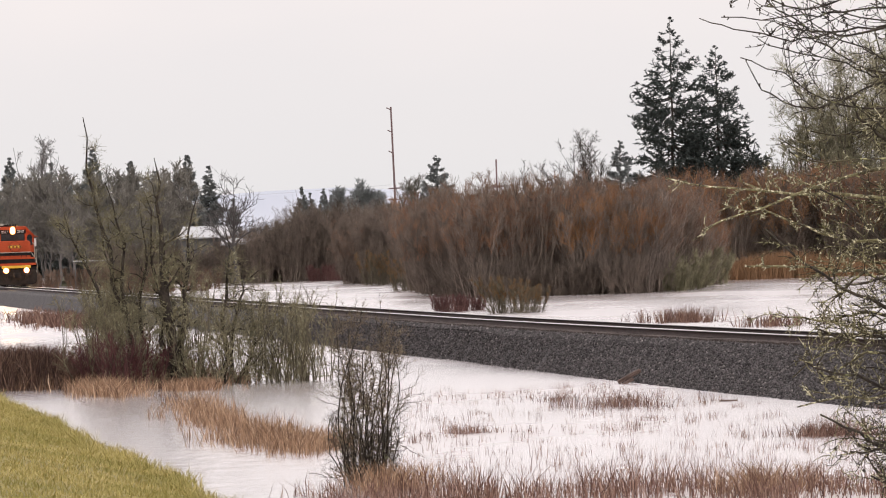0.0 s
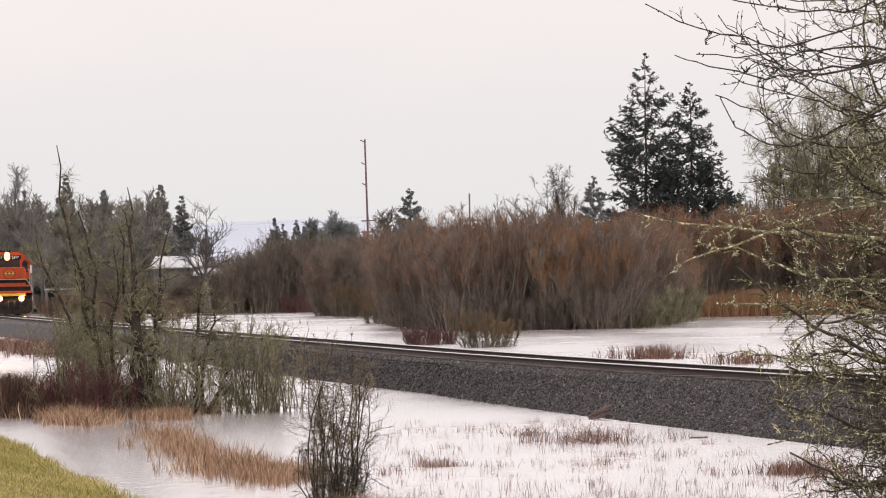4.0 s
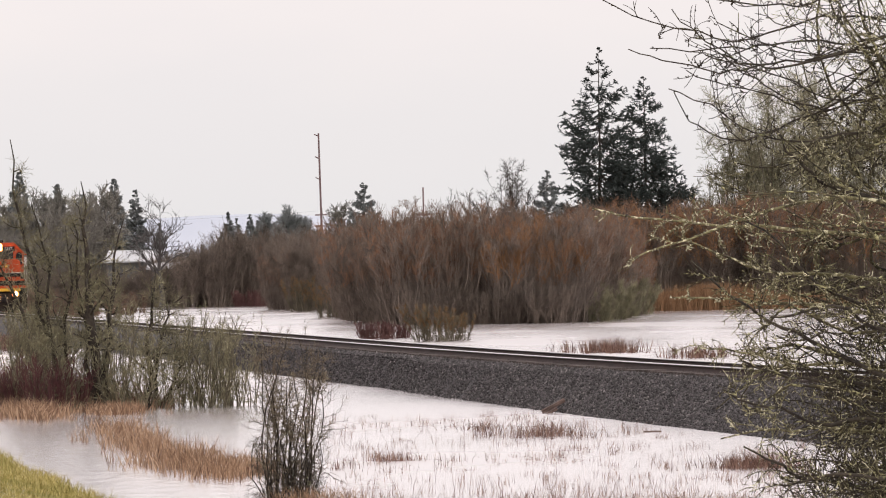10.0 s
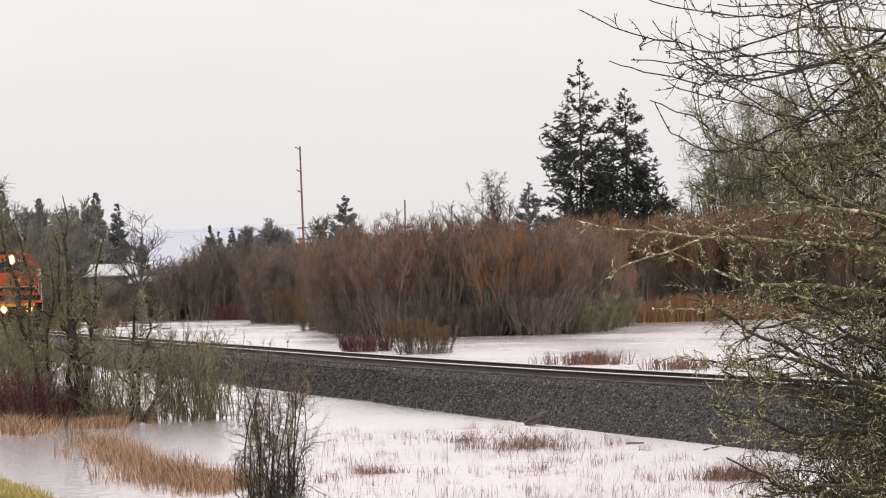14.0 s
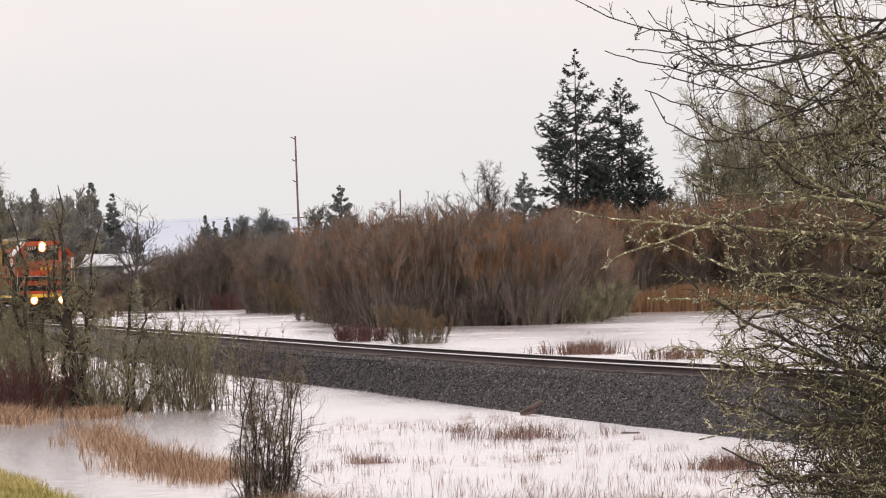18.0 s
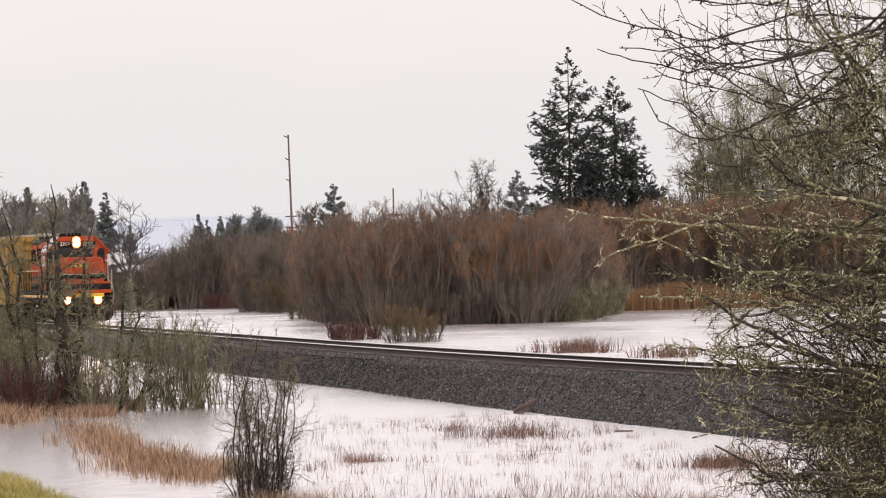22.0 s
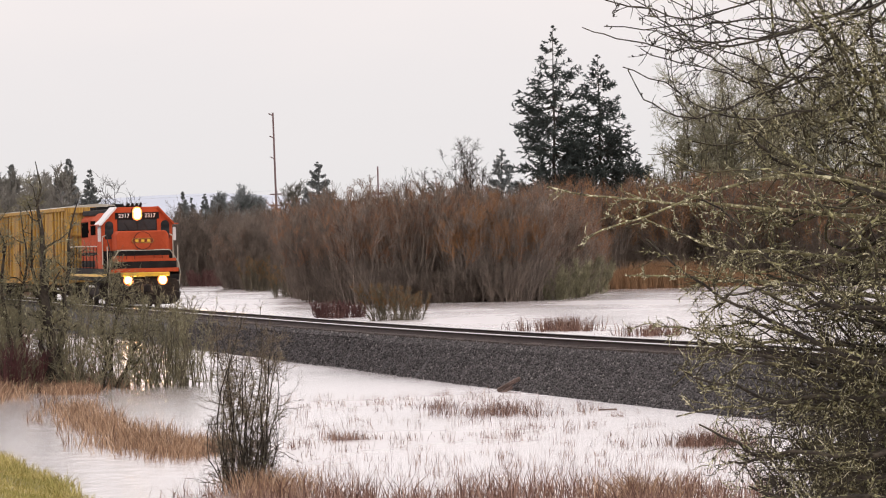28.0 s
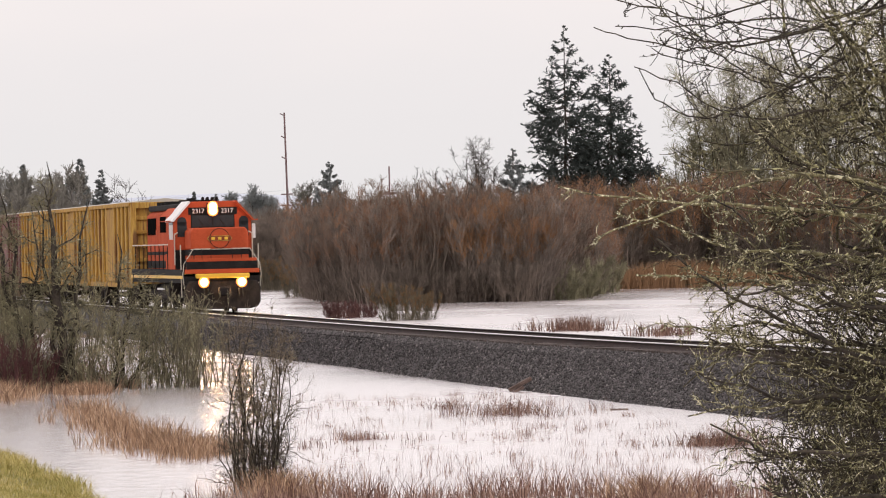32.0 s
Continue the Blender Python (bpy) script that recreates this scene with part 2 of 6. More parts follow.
TWIG_ORANGE = material("orange_willow_twigs", (0.20, 0.098, 0.044), (0.38, 0.205, 0.098), 0.6, bump=0.0, vary=0.2)
TWIG_DUSK = material("dusky_brown_twigs", (0.108, 0.067, 0.048), (0.26, 0.168, 0.115), 0.8, bump=0.0, vary=0.25)
TWIG_RED = material("wine_red_twigs", (0.088, 0.040, 0.038), (0.155, 0.080, 0.070), 1.0, bump=0.0, vary=0.15)
TWIG_MAROON = material("maroon_bramble_stems", (0.055, 0.020, 0.022), (0.13, 0.052, 0.050), 1.5, bump=0.0, vary=0.15)
TWIG_YELLOW = material("yellow_osier_twigs", (0.17, 0.095, 0.042), (0.29, 0.175, 0.080), 1.0, bump=0.0, vary=0.2)
MOSS_FAR = material("far_mossy_twigs", (0.125, 0.115, 0.074), (0.34, 0.315, 0.20), 1.2, bump=0.0, vary=0.12, flecks=((0.56, 0.54, 0.37), 2.0, 0.62))
LICHEN_FAR = material("pale_lichen_shrub_twigs", (0.115, 0.105, 0.065), (0.33, 0.305, 0.19), 1.2, bump=0.0, vary=0.1)
FIR = material("dark_fir_needles", (0.036, 0.046, 0.044), (0.090, 0.105, 0.096), 1.5, rough=0.7, bump=0.0, spec=0.2)
# Needles paled towards grey: the haze of distance is put into their colour.
FIR_FAR = material("haze_paled_needles", (0.185, 0.20, 0.20), (0.28, 0.295, 0.29), 1.0, rough=0.8, bump=0.0, spec=0.2)
# Far twigs paled and low in contrast, haze painted into them.
FAR_TWIG = material("haze_paled_twigs", (0.150, 0.140, 0.120), (0.250, 0.235, 0.200), 0.5, bump=0.0, vary=0.15)
# Far bark paled in the same way for haze.
FAR_BARK = material("haze_paled_bark", (0.13, 0.12, 0.115), (0.19, 0.175, 0.165), 0.5, bump=0.0)
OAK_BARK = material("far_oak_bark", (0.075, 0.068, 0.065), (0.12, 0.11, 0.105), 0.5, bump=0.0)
# Pale blue carries the haze over the hills as surface colour.
HILL = material("haze_blue_hill", (0.42, 0.46, 0.53), (0.48, 0.51, 0.57), 0.004, fine=0.02, bump=0.0)


# ======== mesh helpers ========
def mesh_np(name, verts, faces, mat, smooth=False):
    """A mesh from an array of points and arrays of faces with three or four corners."""
    me = bpy.data.meshes.new(name)
    verts = np.asarray(verts, dtype=np.float32)
    faces = [np.asarray(f, dtype=np.int32) for f in faces if len(f)]
    sizes = np.concatenate([np.full(len(f), f.shape[1], dtype=np.int32) for f in faces])
    loops = np.concatenate([f.ravel() for f in faces])
    me.vertices.add(len(verts))
    me.vertices.foreach_set("co", verts.ravel())
    me.loops.add(len(loops))
    me.loops.foreach_set("vertex_index", loops)
    me.polygons.add(len(sizes))
    starts = np.concatenate(([0], np.cumsum(sizes)[:-1])).astype(np.int32)
    me.polygons.foreach_set("loop_start", starts)
    if smooth:
        me.polygons.foreach_set("use_smooth", np.ones(len(sizes), dtype=bool))
    me.update(calc_edges=True)
    me.validate()
    me.materials.append(mat)
    return me


def tubes(lines, k=3):
    """Tapered tubes along bundles of polylines: lines holds (points m x n x 3, radii m x n)."""
    verts, quads, base = [], [], 0
    for P, R in lines:
        m, n, _ = P.shape
        T = np.gradient(P, axis=1)
        T /= np.linalg.norm(T, axis=2, keepdims=True) + 1e-9
        ref = np.where(np.abs(T[..., 2:3]) > 0.8, np.array([1.0, 0, 0]), np.array([0, 0, 1.0]))
        U = np.cross(T, ref)
        U /= np.linalg.norm(U, axis=2, keepdims=True) + 1e-9
        V = np.cross(T, U)
        ang = np.arange(k) * 2 * np.pi / k
        ring = P[:, :, None, :] + R[:, :, None, None] * (np.cos(ang)[None, None, :, None] * U[:, :, None, :] + np.sin(ang)[None, None, :, None] * V[:, :, None, :])
        verts.append(ring.reshape(-1, 3))
        i = base + (np.arange(m)[:, None, None] * n + np.arange(n - 1)[None, :, None]) * k
        a = np.arange(k)[None, None, :]
        b = (a + 1) % k
        quads.append(np.stack([i + a, i + b, i + k + b, i + k + a], axis=3).reshape(-1, 4))
        base += m * n * k
    return np.concatenate(verts), [np.concatenate(quads)]


def unit(v):
    return v / (np.linalg.norm(v, axis=-1, keepdims=True) + 1e-9)


def sprout(rng, line, count, u0, u1, angle, length, n=4, up=0.0, wob=0.25, thin=0.6, end=0.3, rmin=0.004, pull=None, curl=0.0):
    """Side branches off a bundle of branches."""
    P, R = line
    m, n0, _ = P.shape
    idx = np.repeat(np.arange(m), count)
    u = rng.uniform(u0, u1, len(idx))
    f = u * (n0 - 1)
    i = np.minimum(f.astype(int), n0 - 2)
    w = (f - i)[:, None]
    pos = P[idx, i] * (1 - w) + P[idx, i + 1] * w
    tan = unit(P[idx, i + 1] - P[idx, i])
    rad = R[idx, i] * (1 - w[:, 0]) + R[idx, i + 1] * w[:, 0]
    rnd = rng.normal(size=(len(idx), 3))
    perp = unit(rnd - (rnd * tan).sum(1, keepdims=True) * tan)
    a = np.radians(angle) * rng.uniform(0.6, 1.3, len(idx))[:, None]
    d = np.cos(a) * tan + np.sin(a) * perp
    d[:, 2] += up
    if pull is not None:
        d += np.asarray(pull)
    d = unit(d)
    L = length * rng.uniform(0.45, 1.25, len(idx)) * (1.1 - 0.5 * u)
    turn = curl * rng.normal(size=d.shape) / (n - 1) if curl else 0.0
    pts = [pos]
    for _ in range(n - 1):
        pts.append(pts[-1] + d * (L / (n - 1))[:, None])
        d = d + wob * rng.normal(size=d.shape) + turn
        d[:, 2] += up * 0.4
        d = unit(d)
    r0 = np.maximum(rad * thin, rmin)
    t = np.linspace(0, 1, n)[None, :]
    return np.stack(pts, 1), np.maximum(r0[:, None] * (1 - t * (1 - end)), rmin * 0.6)


def stems(rng, bases, tops, n=7, wob=0.12, r0=0.05, r1=0.012):
    """Main stems from their feet to their tips, bent at random on the way."""
    bases, tops = np.asarray(bases, float), np.asarray(tops, float)
    t = np.linspace(0, 1, n)[None, :, None]
    P = bases[:, None, :] * (1 - t) + tops[:, None, :] * t
    size = np.linalg.norm(tops - bases, axis=1)[:, None, None]
    bend = np.cumsum(rng.normal(size=P.shape), axis=1)
    bend -= bend[:, :1] * (1 - t) + bend[:, -1:] * t
    P = P + bend * wob * size / n
    r0 = np.broadcast_to(np.asarray(r0, float), (len(bases),))
    R = r0[:, None] * (1 - t[0, :, 0][None, :]) + r1 * t[0, :, 0][None, :]
    return P, R


def arcs(rng, bases, tops, n, sag, lift, wob, r0, r1):
    """Smoothly sagging limbs whose tips curl up again."""
    bases, tops = np.asarray(bases, float), np.asarray(tops, float)
    t = np.linspace(0, 1, n)[None, :, None]
    P = bases[:, None, :] * (1 - t) + tops[:, None, :] * t
    m = len(bases)
    size = np.linalg.norm(tops - bases, axis=1)[:, None, None]
    for k in (1, 2, 3, 5, 8):
        P = P + wob * size * rng.normal(size=(m, 1, 3)) / k ** 1.15 * np.sin(np.pi * k * t) * 0.5
    P[:, :, 2] -= np.reshape(sag, (-1, 1)) * np.sin(np.pi * t[0, :, 0] ** 0.85)[None, :]
    P[:, :, 2] += np.reshape(lift, (-1, 1)) * (t[0, :, 0] ** 4)[None, :]
    r0 = np.broadcast_to(np.asarray(r0, float), (m,))
    s = t[0, :, 0][None, :] ** 0.8
    return P, r0[:, None] * (1 - s) + r1 * s


def empty(name, m, label, category, group=""):
    e = new(name)
    e.matrix_basis = m
    return tagged(e, label, category, group)


def child(name, me, parent, label=""):
    ob = new(name, me)
    ob.parent = parent
    return tagged(ob, label) if label else ob


def box(bm, x0, x1, y0, y1, z0, z1, bevel=0.0):
    r = bmesh.ops.create_cube(bm, size=1.0, matrix=Matrix.LocRotScale(((x0 + x1) / 2, (y0 + y1) / 2, (z0 + z1) / 2), None, (x1 - x0, y1 - y0, z1 - z0)))
    if bevel:
        edges = list({e for v in r["verts"] for e in v.link_edges})
        bmesh.ops.bevel(bm, geom=edges, offset=bevel, segments=2, affect="EDGES", profile=0.5)
    return r["verts"]


def rod(bm, a, b, r, k=8, r2=None):
    a, b = Vector(a), Vector(b)
    q = (b - a).to_track_quat("Z", "Y").to_matrix().to_4x4()
    bmesh.ops.create_cone(bm, cap_ends=True, segments=k, radius1=r, radius2=r if r2 is None else r2, depth=(b - a).length, matrix=Matrix.Translation((a + b) / 2) @ q)


def part(name, bm, mat, parent, label=""):
    """Links a bmesh as one mesh object under a thing or under a part."""
    me = bpy.data.meshes.new(name)
    bm.normal_update()
    bm.to_mesh(me)
    bm.free()
    me.materials.append(mat)
    return child(name, me, parent, label)


def bx(name, mat, parent, dims, bevel=0.02, label=""):
    bm = bmesh.new()
    box(bm, *dims, bevel)
    return part(name, bm, mat, parent, label)


def prism(name, mat, parent, outline, y0, y1, bevel=0.0, label=""):
    """A solid with an outline in x and z, drawn out along y."""
    bm = bmesh.new()
    a = [bm.verts.new((x, y0, z)) for x, z in outline]
    b = [bm.verts.new((x, y1, z)) for x, z in outline]
    bm.faces.new(a)
    bm.faces.new(b[::-1])
    for i in range(len(a)):
        j = (i + 1) % len(a)
        bm.faces.new((a[j], a[i], b[i], b[j]))
    bmesh.ops.recalc_face_normals(bm, faces=bm.faces)
    if bevel:
        bmesh.ops.bevel(bm, geom=list(bm.edges), offset=bevel, segments=2, affect="EDGES", profile=0.5)
    return part(name, bm, mat, parent, label)


def blades(rng, xy, z, height, width, lean=0.25, droop=0.3):
    """Grass blades or reed stalks that stand at the places xy: narrow strips with a bent tip."""
    m = len(xy)
    z = np.broadcast_to(np.asarray(z, float), (m,))
    h = height * rng.uniform(0.45, 1.15, m)
    w = width * rng.uniform(0.6, 1.3, m) / 2
    th = rng.uniform(0, np.pi, m)
    side = np.stack([np.cos(th), np.sin(th), np.zeros(m)], 1) * w[:, None]
    d = rng.normal(size=(m, 2)) * lean
    p0 = np.column_stack([xy, z])
    p1 = p0 + np.column_stack([d * h[:, None] * 0.5, h * 0.6])
    p2 = p1 + np.column_stack([(d + rng.normal(size=(m, 2)) * droop) * h[:, None] * 0.6, h * 0.4])
    V = np.stack([p0 - side, p0 + side, p1 + side * 0.8, p1 - side * 0.8, p2], 1).reshape(-1, 3)
    b = np.arange(m)[:, None] * 5
    return V, [b + np.array([0, 1, 2, 3]), b + np.array([3, 2, 4])]


def joined(sets):
    verts, quads, tris, base = [], [], [], 0
    for V, F in sets:
        verts.append(V)
        for f in F:
            (quads if f.shape[1] == 4 else tris).append(f + base)
        base += len(V)
    return np.concatenate(verts), [np.concatenate(x) for x in (quads, tris) if x]


# ======== the lie of the land ========
def track_x(y):
    """Middle of the track: straight far off, bending gently to the east near by."""
    near = np.maximum(190.0 - y, 0.0)
    return -3.57 + 0.161 * (190.0 - y) + 0.00044 * near ** 2


def toe(y):
    """How far the water's edge lies from the middle of the track."""
    return np.clip(2.25 + (172.0 - y) * 0.034, 2.25, 5.2)


def toe_wobble(y):
    """The ballast's foot runs a little in and out along the water."""
    return 0.16 * noise.noise((y * 0.13, 3.0, 0.0)) + 0.09 * noise.noise((y * 0.6, 7.0, 0.0))


RAIL = 1.2


def build_ground():
    xs = np.concatenate([np.linspace(-2500, -120, 14), np.linspace(-100, 100, 81), np.linspace(120, 2500, 14)])
    ys = np.concatenate([np.linspace(-400, 0, 5), np.linspace(10, 620, 123), np.linspace(650, 4200, 30)])
    X, Y = np.meshgrid(xs, ys)
    far = np.clip((Y - 560) / 60, 0, 1)
    Z = -0.45 + 1.0 * far + 0.05 * np.sin(X * 0.3) * np.cos(Y * 0.23)
    V = np.column_stack([X.ravel(), Y.ravel(), Z.ravel()])
    n, k = len(xs), len(ys)
    i = (np.arange(k - 1)[:, None] * n + np.arange(n - 1)[None, :]).ravel()
    F = np.stack([i, i + 1, i + n + 1, i + n], 1)
    tagged(new("ground", mesh_np("ground", V, [F], FIELD, True)), "flat muddy winter fields reaching to the horizon", "ground", kind="structure")
    V = np.array([(-400, -250, 0), (400, -250, 0), (400, 640, 0), (-400, 640, 0)], float)
    tagged(new("water", mesh_np("water", V, [np.array([[0, 1, 2, 3]])], WATER)), "brown flood water, mirroring the sky and coloured paler for its sheen", "water", kind="structure")


def build_embankment():
    """Ballast bed: a low dam with sloping shoulders along the track."""
    ys = np.concatenate([np.arange(50, 260, 1.0), np.arange(260, 900, 5.0)])
    verts, rows = [], []
    for y in ys:
        x = track_x(y)
        wob = toe_wobble(y)
        t = toe(y)
        prof = [(-t - 1.9, -0.9), (-t + wob, 0.0), (-min(2.0, t - 0.4) + wob * 0.5, 0.86), (-1.6, 0.97), (0, 0.98), (1.6, 0.97), (2.0, 0.86), (3.2, 0.0), (4.6, -0.9)]
        verts += [(x + dx, y, z) for dx, z in prof]
    m, k = len(ys), 9
    i = (np.arange(m - 1)[:, None] * k + np.arange(k - 1)[None, :]).ravel()
    F = np.stack([i, i + 1, i + k + 1, i + k], 1)
    bed = tagged(new("embankment", mesh_np("embankment", np.array(verts), [F], BALLAST, True)), "low railway embankment of dark crushed stone", "embankment", kind="structure")
    # loose stones on the side that faces the bank
    rng = np.random.default_rng(5)
    count = 130000
    y = 96 + 120 * rng.random(count) ** 1.1
    u = rng.random(count)
    x0, t = track_x(y), toe(y)
    shift = np.array([toe_wobble(v) for v in y])
    edge = np.minimum(2.0, t - 0.4) - shift * 0.5
    t = t - shift
    dx = -1.5 - u * (t - 1.5 + 0.25)
    z = np.where(dx > -edge, 0.97 + np.minimum(dx + 1.6, 0) * 0.27, 0.86 * (dx + t) / (t - edge))
    size = rng.uniform(0.016, 0.036, count) + 0.030 * rng.random(count) ** 5
    ico = np.array([(0, 0, 1), (0.9, 0, 0.2), (-0.3, 0.85, 0.25), (-0.6, -0.7, 0.2), (0.2, -0.2, -0.9)])
    tri = np.array([(0, 1, 2), (0, 2, 3), (0, 3, 1), (4, 2, 1), (4, 3, 2), (4, 1, 3)])
    jig = ico[None] * (1 + rng.normal(size=(count, 5, 1)) * 0.25) * size[:, None, None]
    a = rng.uniform(0, 6.28, count)
    ca, sa = np.cos(a)[:, None], np.sin(a)[:, None]
    V = np.stack([jig[..., 0] * ca - jig[..., 1] * sa, jig[..., 0] * sa + jig[..., 1] * ca, jig[..., 2]], 2)
    V += np.column_stack([x0 + dx, y, z])[:, None, :]
    T = (np.arange(count)[:, None, None] * 5 + tri[None]).reshape(-1, 3)
    child("stones", mesh_np("stones", V.reshape(-1, 3), [T], STONES), bed)["kind"] = "stuff"


def build_track():
    track = empty("railway_track", pose(0, 0, 0), "single railway track, polished rails on worn dark ties", "railway track")
    ys = np.concatenate([np.arange(60, 200, 2.0), np.arange(200, 900, 10.0)])
    slope = np.gradient(track_x(ys), ys)
    side = np.column_stack([np.ones(len(ys)), -slope]) / np.sqrt(1 + slope ** 2)[:, None]
    for off in (-0.755, 0.755):
        for name, prof, mat in (("rail", [(-0.07, 1.03), (0.07, 1.03), (0.07, 1.045), (0.012, 1.06), (0.012, 1.155), (0.036, 1.165), (-0.036, 1.165), (-0.012, 1.155), (-0.012, 1.06), (-0.07, 1.045)], RUST),
                                ("rail_head", [(-0.036, 1.168), (0.036, 1.168), (0.036, 1.195), (0.028, 1.2), (-0.028, 1.2), (-0.036, 1.195)], STEEL_TOP)):
            V = np.concatenate([np.column_stack([track_x(ys) + side[:, 0] * (off + dx), ys + side[:, 1] * (off + dx), np.full(len(ys), z)]) for dx, z in prof])
            m, k = len(ys), len(prof)
            q = [(a * m + j, a * m + j + 1, ((a + 1) % k) * m + j + 1, ((a + 1) % k) * m + j) for a in range(k) for j in range(m - 1)]
            child(name, mesh_np(name, V, [np.array(q)], mat), track)
    bm = bmesh.new()
    box(bm, -1.3, 1.3, -0.115, 0.115, 0.9, 1.04, 0.012)
    tie = bpy.data.meshes.new("tie")
    bm.to_mesh(tie)
    bm.free()
    tie.materials.append(TIE)
    rng = np.random.default_rng(6)
    y = 104.0
    for i in range(290):
        s = float(track_x(np.array(y + 0.5)) - track_x(np.array(y - 0.5)))
        o = child("tie", tie, track)
        o.matrix_basis = pose(float(track_x(np.array(y))) + rng.normal() * 0.02, y, rng.normal() * 0.008, 0, 0, -math.degrees(math.atan(s)) + rng.normal() * 0.6)
        y += 0.53


# ======== plants ========
def plant(name, m, trunk_lines, crown_lines, trunk_mat, crown_mat, label, category, group="", sides=5, extra=()):
    """A tree or shrub: an Empty at its foot with a trunk and a crown of real twigs."""
    e = empty(name, m, label, category, group)
    V, F = tubes(trunk_lines, sides)
    tagged(child("trunk", mesh_np("trunk", V, F, trunk_mat, True), e), kind="stuff")
    V, F = tubes(crown_lines, 3)
    tagged(child("crown", mesh_np("crown", V, F, crown_mat, True), e), kind="stuff")
    for part_name, lines, mat in extra:
        V, F = tubes(lines, 3)
        tagged(child(part_name, mesh_np(part_name, V, F, mat, True), e), kind="stuff")
    return e


def fan_of_stems(rng, count, spread, height, lean=0.4):
    a = rng.uniform(0, 2 * np.pi, count)
    r = spread * np.sqrt(rng.random(count))
    base = np.column_stack([np.cos(a) * r, np.sin(a) * r, np.full(count, -0.3)])
    h = height * rng.uniform(0.65, 1.0, count)
    out = lean * h * rng.uniform(0.2, 1.0, count)
    top = base + np.column_stack([np.cos(a) * out, np.sin(a) * out, h + 0.3])
    return base, top


def willow(seed, height, count=20, spread=0.9, lean=0.3, thick=0.05, tip=TWIG_RUST, body=TWIG_GREY, name="willow_shrub", label="bare many-stemmed willow shrub with rusty twig tips, standing in flood water", group="flooded willow thicket"):
    rng = np.random.default_rng(seed)
    b, t = fan_of_stems(rng, count, spread, height, lean)
    s0 = stems(rng, b, t, 7, 0.2, thick * 0.9, 0.014)
    fine = thick * 0.27
    s1 = sprout(rng, s0, 14, 0.04, 0.9, 30, height * 0.32, 4, 0.22, 0.10, 0.45, 0.5, fine)
    s2 = sprout(rng, s1, 5, 0.1, 0.95, 32, height * 0.17, 3, 0.15, 0.12, 0.8, 0.6, fine * 0.8)
    s3 = sprout(rng, s0, 11, 0.55, 1.0, 32, height * 0.18, 4, 0.16, 0.14, 0.7, 0.6, fine * 0.8)
    s4 = sprout(rng, s3, 9, 0.1, 1.0, 46, height * 0.075, 3, 0.06, 0.18, 0.8, 0.6, fine * 0.62)
    return plant(name, pose(0, 0, 0), [s0], [s1, s2], body, body, label, "shrub", group, 4, [("twig_tip", [s3, s4], tip)])


def scaled(x, y, z, turn, size):
    return pose(x, y, z, 0, 0, turn) @ Matrix.Diagonal((size, size, size, 1))


def copies_scaled(proto, spots):
    for n, (x, y, z, turn, size) in enumerate(spots):
        o = proto if n == 0 else copy_thing(proto, pose(x, y, z, 0, 0, turn))
        o.matrix_basis = scaled(x, y, z, turn, size)


def thicket_front(x):
    """The thicket's waterside edge bulges towards the track at its middle."""
    reach = max(abs(x - 1.0) - 3.5, 0)
    return 349 + (min(reach ** 2.0 * 1.1, 80) if x > 0 else min(0.41 * reach ** 2.6, 140))


